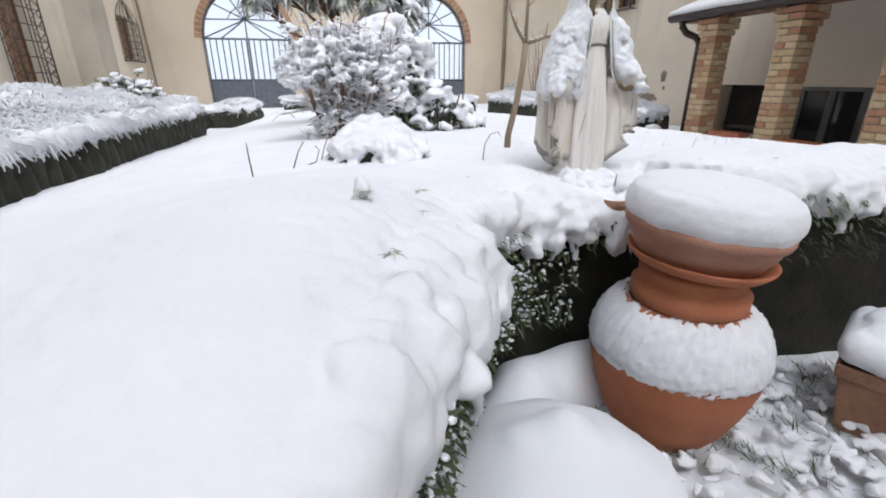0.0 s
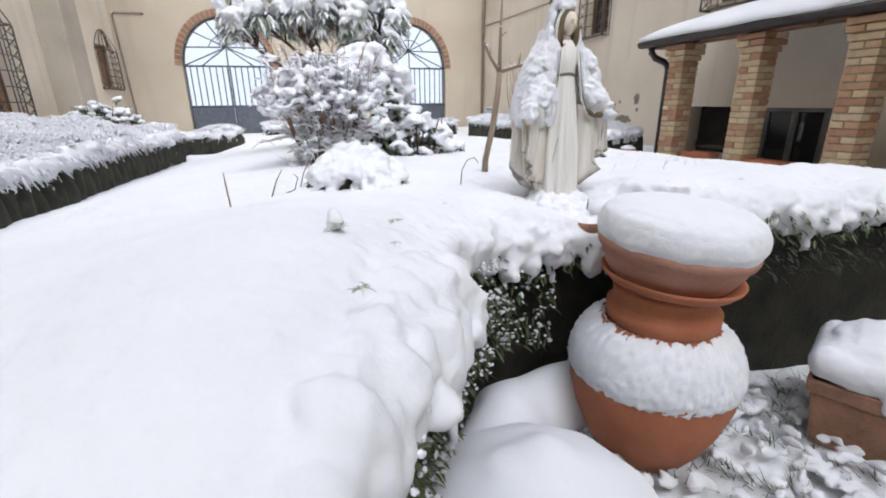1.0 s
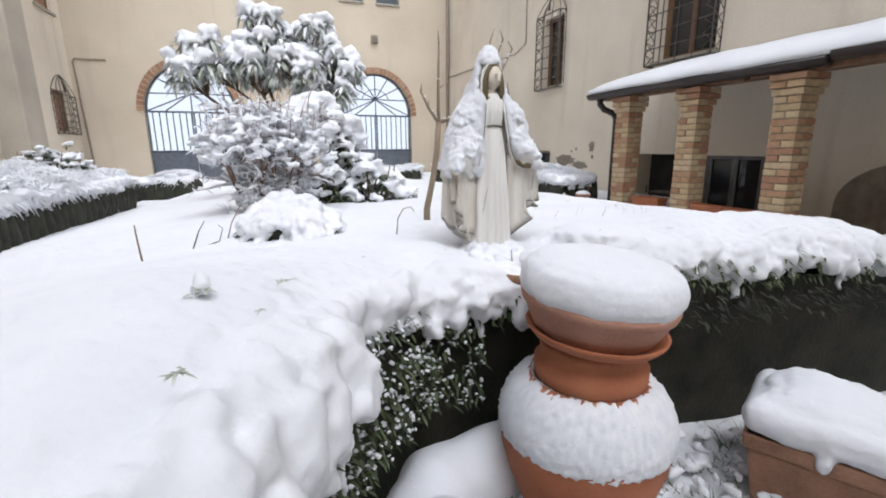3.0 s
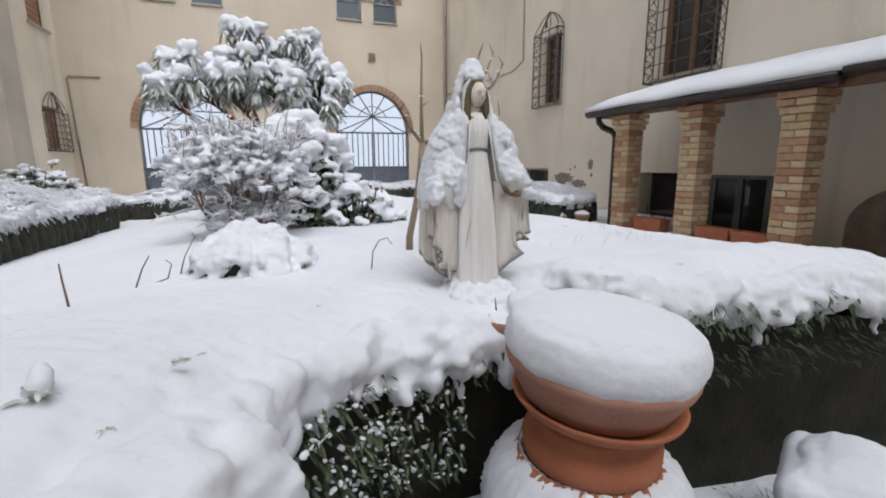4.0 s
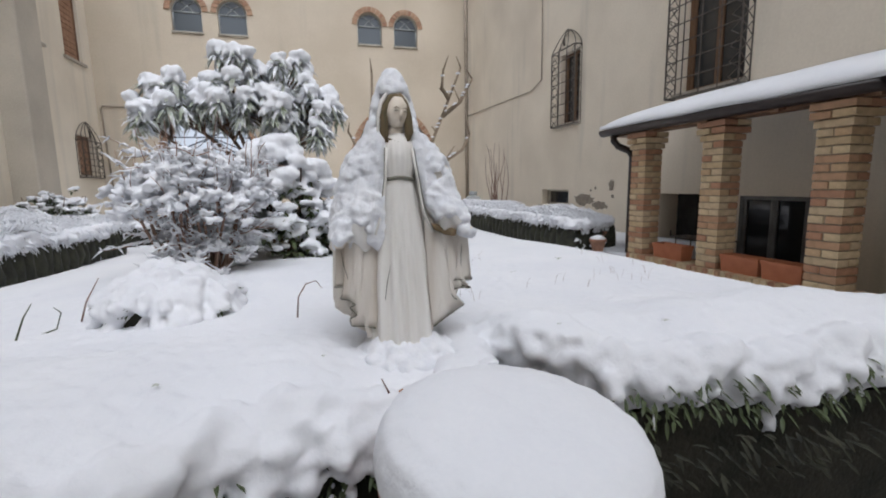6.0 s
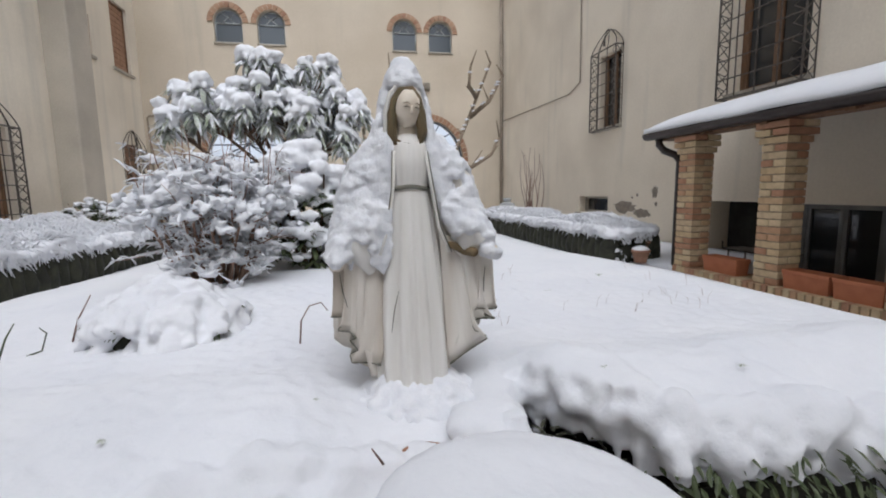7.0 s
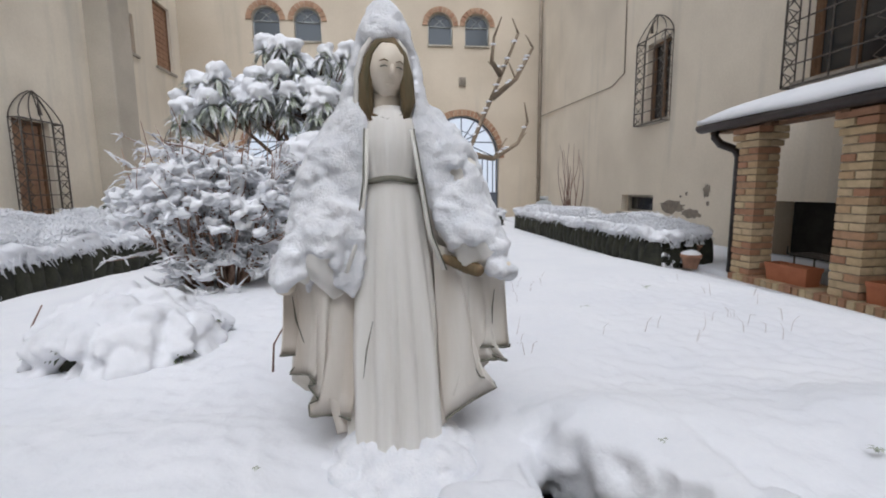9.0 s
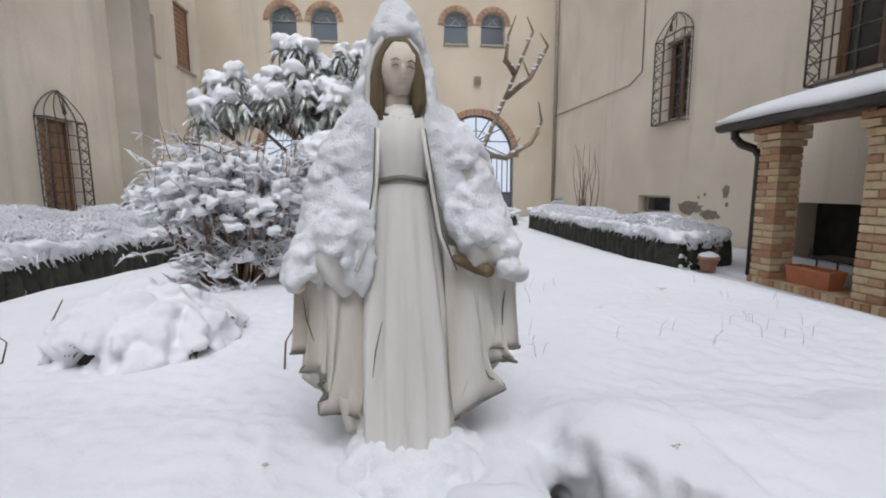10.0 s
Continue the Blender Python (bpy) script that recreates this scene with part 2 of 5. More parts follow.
def edge_gap(x, y):
    """Distance from the bed's edge, positive on the bed; a dark gap beside the statue cuts into it."""
    best, sign = 1e9, 1
    for (ax, ay), (bx, by) in zip(WALL_LINE, WALL_LINE[1:]):
        dx, dy = bx - ax, by - ay
        t = max(0, min(1, ((x - ax) * dx + (y - ay) * dy) / (dx * dx + dy * dy)))
        px, py = ax + t * dx - x, ay + t * dy - y
        d = px * px + py * py
        if d < best:
            best, sign = d, (1 if dx * (y - ay) - dy * (x - ax) > 0 else -1)
    gap = sign * math.sqrt(best)
    if gap < 0 or not (0.4 < x < 1.8 and y < 2.4):
        return gap
    inside_notch, near_notch = False, 1e9
    for (ax, ay), (bx, by) in zip(NOTCH, NOTCH[1:] + NOTCH[:1]):
        if (ay > y) != (by > y) and x < (bx - ax) * (y - ay) / (by - ay) + ax:
            inside_notch = not inside_notch
        dx, dy = bx - ax, by - ay
        t = max(0, min(1, ((x - ax) * dx + (y - ay) * dy) / (dx * dx + dy * dy)))
        near_notch = min(near_notch, math.hypot(ax + t * dx - x, ay + t * dy - y))
    return -near_notch if inside_notch else min(gap, near_notch)


def bed(x, y):
    """Height of the snow on the bed."""
    z = 0.85 - 0.21 * max(0, x - 2.25) ** 1.15 - 0.07 * max(0, -0.6 - x) - 0.03 * max(0, y - 3.2)
    z += 0.03 * math.exp(-((x - 1.9) / 0.9) ** 2 - ((y - 2.6) / 1.2) ** 2)
    z += 0.03 * lumpy(x, y, 1, 0.8) + 0.012 * lumpy(x, y, 5, 2.6)
    z += 0.13 * math.exp(-((x + 0.62) / 0.55) ** 2 - ((y - 1.0) / 0.62) ** 2)
    # shrubs under the snow raise it along the edge; the statue stands in a hollow
    rim = 1 / (1 + math.exp((y - 2.12 + 0.10 * max(0, x)) / 0.05))
    hollow = math.exp(-(((x - 0.62) / 0.27) ** 2 + ((y - 1.9) / 0.3) ** 2) ** 2)
    right = 1 / (1 + math.exp(-(x - 0.95) / 0.04))
    z += (0.05 + 0.02 * right + 0.045 * right * lumpy(x, y, 7, 4.5)) * rim * (1 - hollow) - 0.02 * hollow
    z -= 0.16 * max(0, min(1, (-1.5 - x) / 0.7))
    return max(z, 0.42)


# ---- large structure: walls, ground ----
def wall(name, outline, holes, place, thick, material, label):
    """A wall with openings: outline and holes in its own plane, place(u, v, d) gives the point d deep."""
    bm = bmesh.new()
    edges = []
    for loop in [outline, *holes]:
        vs = [bm.verts.new(place(u, v, 0)) for u, v in loop]
        edges += [bm.edges.new((vs[i], vs[(i + 1) % len(vs)])) for i in range(len(vs))]
    bmesh.ops.triangle_fill(bm, use_beauty=True, edges=edges)
    got = bmesh.ops.extrude_face_region(bm, geom=bm.faces[:])
    shift = Vector(place(0, 0, thick)) - Vector(place(0, 0, 0))
    bmesh.ops.translate(bm, verts=[g for g in got["geom"] if isinstance(g, bmesh.types.BMVert)], vec=shift)
    bmesh.ops.recalc_face_normals(bm, faces=bm.faces)
    ob = part(name, bm, material, None)
    return tagged(ob, label, "wall", kind="structure")


def rect(a, b, c, d):
    return [(a, c), (b, c), (b, d), (a, d)]


def arch(c, half, z0, z1, n=16, rise=None):
    """An opening with a round head: from z0, springing at z1."""
    rise = half if rise is None else rise
    return [(c - half, z0), (c + half, z0)] + [(c + half * math.cos(math.pi * k / n), z1 + rise * math.sin(math.pi * k / n)) for k in range(n + 1)]


END_Y, RIGHT_X, LEFT_N, LEFT_F, PIER_Y = 15.46, 5.6, -4.85, -5.2, 10.6
GATES = [(-2.43, 1.2), (3.03, 1.2)]
PAIRS = [(-2.76, 0.41), (-1.575, 0.41), (2.375, 0.40), (3.52, 0.40)]
holes = [arch(c, h, 0.42, 2.34, 20, h * 1.1) for c, h in GATES] + [arch(c, h - 0.02, 5.76, 6.32, 12) for c, h in PAIRS]
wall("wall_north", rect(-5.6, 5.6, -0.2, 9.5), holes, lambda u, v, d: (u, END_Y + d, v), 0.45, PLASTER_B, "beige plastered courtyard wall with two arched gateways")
holes = [rect(8.74, 9.46, 2.60, 4.02), rect(5.12, 6.14, 2.62, 4.6), rect(9.05, 10.2, 0.86, 1.21), rect(4.16, 5.05, 0.30, 1.16), rect(5.30, 6.42, 0.30, 1.17)]
wall("wall_east", rect(-6, END_Y, -0.2, 9.5), holes, lambda u, v, d: (RIGHT_X + d, u, v), 0.45, PLASTER, "beige plastered wall with barred windows and damp stains")
holes = [rect(8.62, 9.38, 0.98, 2.50)]
wall("wall_west_near", rect(-6, PIER_Y, -0.2, 9.5), holes, lambda u, v, d: (LEFT_N - d, u, v), 0.45, PLASTER, "pale beige plastered wall with rain streaks")
holes = [rect(12.36, 13.05, 4.6, 5.5), rect(14.06, 14.98, 4.62, 6.3), rect(14.1, 15.0, 1.75, 2.75)]
wall("wall_west_far", rect(PIER_Y + 0.7, END_Y, -0.2, 9.5), holes, lambda u, v, d: (LEFT_F - d, u, v), 0.4, PLASTER, "beige plastered wall with shuttered windows")
part("pier", block((LEFT_N - 0.9, PIER_Y + 0.003, -0.2), (LEFT_N + 0.42, PIER_Y + 0.75, 9.5), 0.02), PIER, None)
tagged(bpy.data.objects["pier"], "grey buttress rising up the wall, shade of its front in the colour", "buttress", kind="structure")
wall("wall_south", rect(-5.6, 6, -0.2, 9.5), [], lambda u, v, d: (u, -6 - d, v), 0.4, PLASTER, "plain beige plastered wall closing the courtyard")

g = Soup()
grid_x = sorted(set([-300, -60, -12] + [round(-5.5 + 0.1 * k, 3) for k in range(112)] + [12, 60, 300]))
grid_y = sorted(set([-300, -60, -12] + [round(-6 + 0.1 * k, 3) for k in range(85)] + [3.5 + 0.6 * k for k in range(24)] + [60, 300]))
vv = [(x, y, -0.05 + 0.012 * lumpy(x, y, 0, 3) + 0.01 * lumpy(x, y, 3, 9)) for y in grid_y for x in grid_x]
k = len(grid_x)
g.add(vv, [(j * k + i, j * k + i + 1, (j + 1) * k + i + 1, (j + 1) * k + i) for j in range(len(grid_y) - 1) for i in range(k - 1)])
made("ground", g, SLUSH, None, "courtyard ground under trodden snow", "ground", "structure")

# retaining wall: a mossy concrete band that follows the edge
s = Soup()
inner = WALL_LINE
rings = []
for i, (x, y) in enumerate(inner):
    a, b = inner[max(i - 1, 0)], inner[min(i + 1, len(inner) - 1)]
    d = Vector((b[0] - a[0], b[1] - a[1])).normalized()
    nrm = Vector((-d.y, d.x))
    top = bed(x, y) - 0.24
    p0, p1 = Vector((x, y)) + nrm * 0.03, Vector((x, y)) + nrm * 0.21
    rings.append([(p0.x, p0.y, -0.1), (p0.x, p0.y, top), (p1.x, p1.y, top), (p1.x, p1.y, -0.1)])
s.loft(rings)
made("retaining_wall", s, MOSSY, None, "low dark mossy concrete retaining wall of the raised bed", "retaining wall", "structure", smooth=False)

# snow lying on the bed: a thick near body with drooping edge, and the far sheet
near = Soup()
step = 0.03
xs = [round(-2.4 + step * i, 3) for i in range(int(6.35 / step))]
ys = [round(-0.9 + step * j, 3) for j in range(int(4.5 / step))]
idx, top, low = {}, [], []
for j, y in enumerate(ys):
    for i, x in enumerate(xs):
        d = edge_gap(x, y)
        if d > 0.0:
            sink = 0.02 if 0.75 < x < 1.15 and y > 1.66 else 0.10
            z = bed(x, y) - sink * math.exp(-d / 0.10)
            idx[i, j] = len(top)
            top.append((x, y, z))
            low.append((x, y, z - 0.16))
n0 = len(top)
faces = []
count = {}
for (i, j), a in idx.items():
    if (i + 1, j) in idx and (i, j + 1) in idx and (i + 1, j + 1) in idx:
        q = (a, idx[i + 1, j], idx[i + 1, j + 1], idx[i, j + 1])
        faces.append(q)
        for e in zip(q, q[1:] + q[:1]):
            count[e] = 1
sides = [(b, a, a + n0, b + n0) for a, b in count if (b, a) not in count]
near.add(top + low, faces + [tuple(p + n0 for p in q[::-1]) for q in faces] + sides)


def along(points, pitch):
    """Evenly spaced places along a line in plan, with the outward direction."""
    out = []
    for (ax, ay), (bx, by) in zip(points, points[1:]):
        d = Vector((bx - ax, by - ay))
        n = max(1, int(d.length / pitch))
        o = Vector((d.y, -d.x)).normalized()
        out += [(ax + d.x * k / n, ay + d.y * k / n, o) for k in range(n)]
    return out


random.seed(4), np.random.seed(4)
for x, y, o in along(EDGE[1:], 0.028):
    swell = max(0.0, 0.5 + 0.9 * lumpy(x, y, 9, 3.2))
    left = y < 1.6 and x < 0.25
    reach, drop = U(0.0, 0.07) + 0.06 * swell, (U(0.02, 0.11) + 0.10 * swell) * (1.5 if left else 1.0)
    if left:
        reach += 0.05 * swell
    if 0.3 < x < 0.95:
        drop *= 0.8
    if left and y > 1.15:
        drop, reach = drop * 0.55, reach * 0.4
    if x > 1.0:
        drop, reach = drop * 0.75, reach * 0.8
    gap_side = 0.84 < x < 1.13 and y > 1.62
    if gap_side:
        drop, reach = drop * 0.5, 0.0
    r0 = U(0.02, 0.034) if gap_side else U(0.032, 0.06)
    z0 = bed(x, y) - 0.085
    n = max(3, int(drop / 0.022))
    side = U(-0.03, 0.03)
    for k in range(n):
        t = k / (n - 1)
        q = Vector((x, y)) + o * (reach * (t ** 0.45) - 0.02 + U(-0.012, 0.012)) + Vector((-o.y, o.x)) * (side * t + U(-0.014, 0.014))
        r = r0 * (1 - 0.3 * t) * U(0.7, 1.2)
        near.blob((q.x, q.y, z0 - drop * t), (r, r, r * U(0.8, 1.15)))
    if random.random() < 0.5:
        more, q0, r = U(0.03, 0.11), Vector(q), U(0.014, 0.022)
        for k in range(5):
            near.blob((q0.x + U(-0.008, 0.008), q0.y + U(-0.008, 0.008), z0 - drop - more * k / 4), r * (1 - 0.1 * k))
ob = made("snow_on_bed", near, SNOW, None, "thick soft fresh snow with drooping edge over the bed", "snow", "stuff")
melt(ob, 0.0125, 2, 0.022, 0.045)

far = Soup()
fx = [round(-2.5 + 0.12 * i, 3) for i in range(56)]
fy = [round(-2.48 + 0.12 * j, 3) for j in range(150)]
keep, vv = {}, []
for j, y in enumerate(fy):
    for i, x in enumerate(fx):
        if edge_gap(x, y) > 0.35:
            keep[i, j] = len(vv)
            inside = -2.35 < x < 3.9 and -0.8 < y < 3.5
            vv.append((x, y, bed(x, y) - (0.03 if inside else 0.0)))
far.add(vv, [(a, keep[i + 1, j], keep[i + 1, j + 1], keep[i, j + 1]) for (i, j), a in keep.items() if (i + 1, j) in keep and (i, j + 1) in keep and (i + 1, j + 1) in keep])
made("snow_on_lawn", far, SNOW, None, "smooth unbroken fresh snow over the sloping lawn", "snow", "stuff")

# ---- gates, windows and fittings of the walls ----
def bar(s, a, b, r=0.012, n=5):
    s.tube([a, b], r, n)


def voussoirs(parent, c, half, z1, depth, y, count, material, rise=1.0):
    """Arch bricks round an opening, each a wedge."""
    for k in range(count):
        a0, a1 = math.pi * (k + 0.06) / count, math.pi * (k + 0.94) / count
        s = Soup()
        pts = [(c + r * math.cos(a), z1 + rise * r * math.sin(a)) for r, a in ((half, a0), (half + depth, a0), (half + depth, a1), (half, a1))]
        s.loft([[(u, y - 0.035, v) for u, v in pts], [(u, y + 0.06, v) for u, v in pts]])
        made("brick", s, material, parent, smooth=False)


for c, h in GATES:
    t = thing("arched_gate", (c, END_Y, 0.42), "blue-grey iron gate with fan bars under a brick arch", "gate", "courtyard gates")
    fr = Soup()
    y = 0.12
    lo, mid, spring, rise = 0.0, 0.80, 1.92, h * 1.1
    for x in (-h + 0.04, -0.03, 0.03, h - 0.04):
        bar(fr, (x, y, lo), (x, y, spring), 0.028)
    for z in (lo + 0.03, mid, spring):
        bar(fr, (-h, y, z), (h, y, z), 0.03)
    fr.tube([((h - 0.03) * math.cos(a * math.pi / 20), y, spring + (rise - 0.03) * math.sin(a * math.pi / 20)) for a in range(21)], 0.03)
    made("frame", fr, GATE, t)
    for k in range(1, 14):
        if k == 7:
            continue
        b = Soup()
        x = -h + 2 * h * k / 14
        bar(b, (x, y, mid), (x, y, spring), 0.019)
        made("bar", b, GATE, t)
    hub = Vector((0, y, spring + 0.52))
    fan = Soup()
    ring = []
    for k in range(9):
        a = math.pi * k / 8
        p = Vector((h * math.cos(a), y, spring + rise * math.sin(a)))
        ring.append(hub.lerp(p, 0.0 if k in (0, 8) else 0.42))
        bar(fan, hub, p, 0.02)
    for x in (-0.6, 0, 0.6):
        bar(fan, hub, (x * h, y, spring), 0.02)
    for k in range(1, 8):
        bar(fan, ring[k], ring[k + 1] if k < 7 else ring[7], 0.014)
    made("fanlight", fan, GATE, t)
    for sx in (-1, 1):
        part("panel", block((min(sx * 0.03, sx * (h - 0.05)), y - 0.012, 0.05), (max(sx * 0.03, sx * (h - 0.05)), y + 0.012, mid - 0.02), 0.004), GATE, t, "solid lower panel")
    t2 = thing("brick_arch", (0, 0, 0), "reddish brick arch surrounding a gateway", "brick arch", "gate arches", "structure")
    voussoirs(t2, c, h, 2.34, 0.17, END_Y, 30, ARCHBRICK, 1.1)

# emissive sheet: the brightness outside the gateways is added, not lit
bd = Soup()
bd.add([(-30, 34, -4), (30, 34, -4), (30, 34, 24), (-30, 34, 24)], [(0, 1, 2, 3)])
m = bpy.data.materials.new("glowing_haze")
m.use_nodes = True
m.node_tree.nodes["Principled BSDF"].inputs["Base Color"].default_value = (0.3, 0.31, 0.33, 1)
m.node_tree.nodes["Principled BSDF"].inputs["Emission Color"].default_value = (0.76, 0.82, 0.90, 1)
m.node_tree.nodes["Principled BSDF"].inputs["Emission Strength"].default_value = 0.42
made("backdrop", bd, m, None, "glowing sheet standing in for pale snowy haze beyond the gates", "backdrop", "structure")

for c, h in PAIRS:
    t = thing("arched_window", (c, END_Y, 5.76), "small round-headed window with grey frame and brick arch", "window", "upper arched windows")
    s = Soup()
    s.loft([[(u, v, w - 5.76) for u, w in [(p - c, q) for p, q in arch(c, h - 0.03, 5.765, 6.32, 12)]] for v in (0.14, 0.16)])
    made("pane", s, PANE_LIGHT, t, "grey glass pane", smooth=False)
    f = Soup()
    y = 0.12
    for a, b in (((-h + .04, y, 0), (-h + .04, y, .56)), ((h - .04, y, 0), (h - .04, y, .56)), ((-h, y, .03), (h, y, .03)), ((-h, y, .56), (h, y, .56))):
        bar(f, a, b, 0.022)
    f.tube([((h - .04) * math.cos(a * math.pi / 12), y, .56 + (h - .04) * math.sin(a * math.pi / 12)) for a in range(13)], 0.022)
    for x in (-0.18, 0.18):
        bar(f, (x, y, .56), (0, y, .74), 0.014)
        bar(f, (0, y, .74), (x * 1.4, y, .87), 0.012)
    made("frame", f, GREY_METAL, t)
    sill = part("sill", block((-h, -0.05, -0.05), (h, 0.2, -0.002)), STONE, t)
    voussoirs(t, 0, h, 0.56, 0.15, 0, 11, ARCHBRICK)


def grille(name, place, u0, u1, z0, z1, zt, out, material, rows, cols, pointed, label, group):
    """A wrought-iron window cage. place(u, d, z): u along the wall, d out from it."""
    t = thing(name, place(u0, 0, z0), label, "window grille", group)
    base = Vector(place(u0, 0, z0))
    P = lambda u, d, z: Vector(place(u, d, z)) - base
    s = Soup()
    um = (u0 + u1) / 2
    for z in (z0, z1):
        for a, b in (((u0, 0), (u0, out)), ((u0, out), (u1, out)), ((u1, out), (u1, 0))):
            bar(s, P(*a, z), P(*b, z), 0.013)
    for u in (u0, u1):
        bar(s, P(u, out, z0), P(u, out, z1), 0.013)
        bar(s, P(u, 0, z0), P(u, 0, z1), 0.011)
    made("frame", s, material, t)
    for k in range(1, cols):
        b = Soup()
        u = u0 + (u1 - u0) * k / cols
        bar(b, P(u, out, z0), P(u, out, z1), 0.009)
        made("bar", b, material, t)
    for k in range(1, rows):
        b = Soup()
        z = z0 + (z1 - z0) * k / rows
        bar(b, P(u0, out, z), P(u1, out, z), 0.009)
        made("bar", b, material, t)
    sc = Soup()
    n = max(5, int((z1 - z0) / 0.17))
    for u in (u0, u1):
        for k in range(n):
            za, zb = z0 + (z1 - z0) * k / n, z0 + (z1 - z0) * (k + 1) / n
            bar(sc, P(u, 0, za), P(u, out, zb), 0.006, 4)
            bar(sc, P(u, out, za), P(u, 0, zb), 0.006, 4)
    for side in (-1, 1):
        e = u0 if side < 0 else u1
        for k in range(n):
            za, zb = z0 + (z1 - z0) * k / n, z0 + (z1 - z0) * (k + 0.5) / n
            bar(sc, P(e, out, za), P(e - side * (u1 - u0) * 0.12, out, zb), 0.006, 4)
            bar(sc, P(e - side * (u1 - u0) * 0.12, out, zb), P(e, out, z0 + (z1 - z0) * (k + 1) / n), 0.006, 4)
    made("scrollwork", sc, material, t, "fine scrolled iron bars", kind="stuff")
    if pointed:
        hh = zt - z1
        for k in range(cols + 1):
            u = u0 + (u1 - u0) * k / cols
            pts = []
            hd = Soup()
            for q in range(7):
                f = q / 6
                w = math.cos(f * math.pi / 2) ** 0.75
                pts.append(P(um + (u - um) * w, out * (1 - f * 0.6), z1 + hh * (f ** 1.15)))
            hd.tube(pts, 0.009, 5)
            made("head_bar", hd, material, t)
        for u in (u0, u1):
            hd = Soup()
            pts = [P(um + (u - um) * math.cos(q / 6 * math.pi / 2) ** 0.75, 0.01, z1 + hh * ((q / 6) ** 1.15)) for q in range(7)]
            hd.tube(pts, 0.009, 5)
            made("head_bar", hd, material, t)
        hd = Soup()
        hd.tube([P(um, out * 0.9, z1 + hh * 0.2), P(um, out * 0.8, z1 + hh * 0.7)], [0.03, 0.006], 6)
        made("finial", hd, material, t)
    return t


east = lambda u, d, z: (RIGHT_X - d, u, z)
west = lambda u, d, z: (LEFT_N + d, u, z)
westf = lambda u, d, z: (LEFT_F + d, u, z)


def sash(name, place, u0, u1, z0, z1, deep, frame_mat, glass, label, leaves=2, panel=None):
    """A window set back in its opening: sill, frame, leaves and panes."""
    base = Vector(place(u0, 0, z0))
    t = thing(name, base, label, "window")

    def bx(nm, a, b, material, lab=""):
        p, q = Vector(place(*a)) - base, Vector(place(*b)) - base
        lo, hi = [min(i, j) for i, j in zip(p, q)], [max(i, j) for i, j in zip(p, q)]
        return part(nm, block(lo, hi, 0.004), material, t, lab)

    bx("sill", (u0 - 0.08, -deep, z0 - 0.07), (u1 + 0.08, 0.06, z0 - 0.003), STONE, "grey stone sill")
    w = 0.05
    for a, b in (((u0, z0), (u0 + w, z1)), ((u1 - w, z0), (u1, z1)), ((u0 + w, z0), (u1 - w, z0 + w)), ((u0 + w, z1 - w), (u1 - w, z1))):
        bx("frame", (a[0], -deep, a[1]), (b[0], -deep + 0.05, b[1]), frame_mat)
    n = leaves
    for k in range(n):
        a, b = u0 + w + (u1 - u0 - 2 * w) * k / n, u0 + w + (u1 - u0 - 2 * w) * (k + 1) / n
        if panel:
            for q in range(12):
                za, zb = z0 + w + (z1 - z0 - 2 * w) * q / 12, z0 + w + (z1 - z0 - 2 * w) * (q + 0.9) / 12
                bx("slat", (a + 0.02, -deep + 0.01, za), (b - 0.02, -deep + 0.035, zb), panel)
            bx("stile", (a + 0.001, -deep - 0.01, z0 + w), (b - 0.001, -deep + 0.008, z1 - w), panel)
        else:
            bx("stile", (a, -deep, z0 + w), (a + 0.045, -deep + 0.04, z1 - w), frame_mat)
            bx("stile", (b - 0.045, -deep, z0 + w), (b, -deep + 0.04, z1 - w), frame_mat)
            bx("pane", (a + 0.045, -deep, z0 + w), (b - 0.045, -deep + 0.012, z1 - w), glass)
    return t


sash("window", east, 8.74, 9.46, 2.60, 4.02, 0.16, WOOD, PANE, "brown wooden window set deep in plastered wall")
grille("window_grille", east, 8.68, 9.56, 2.54, 4.05, 4.45, 0.16, IRON, 7, 3, True, "wrought-iron cage with pointed head on a window", "pointed grilles")
sash("window", east, 5.12, 6.14, 2.62, 4.6, 0.16, WOOD, PANE, "large brown wooden window behind bars")
grille("window_grille", east, 5.04, 6.23, 2.54, 4.75, 4.75, 0.18, IRON, 9, 4, False, "tall wrought-iron cage on a large window", "pointed grilles")
sash("window", east, 9.05, 10.2, 0.86, 1.21, 0.2, STONE, PANE, "small dark basement window in the stained wall", 1)
sash("window", east, 4.16, 5.05, 0.30, 1.16, 0.06, ALU, PANE, "grey aluminium double window under the porch")
sash("window", west, 8.62, 9.38, 0.98, 2.50, 0.16, WOOD, PANE, "closed brown shutters behind an iron grille", 2, SHUTTER)
grille("window_grille", west, 8.56, 9.45, 0.885, 2.48, 2.94, 0.16, IRON, 7, 4, True, "wrought-iron cage with pointed head over shutters", "pointed grilles")
sash("window", westf, 12.36, 13.05, 4.6, 5.5, 0.12, WOOD, PANE, "closed faded brown shutters with streaked sill", 1, SHUTTER)
sash("window", westf, 14.06, 14.98, 4.62, 6.3, 0.12, WOOD, PANE, "tall closed faded brown shutters with streaked sill", 1, SHUTTER)
sash("window", westf, 14.1, 15.0, 1.75, 2.75, 0.16, WOOD, PANE, "brown shuttered window behind a grille", 1, SHUTTER)
grille("window_grille", westf, 14.02, 15.08, 1.68, 2.62, 3.11, 0.14, IRON, 6, 4, True, "wrought-iron cage with pointed head by the corner", "pointed grilles")

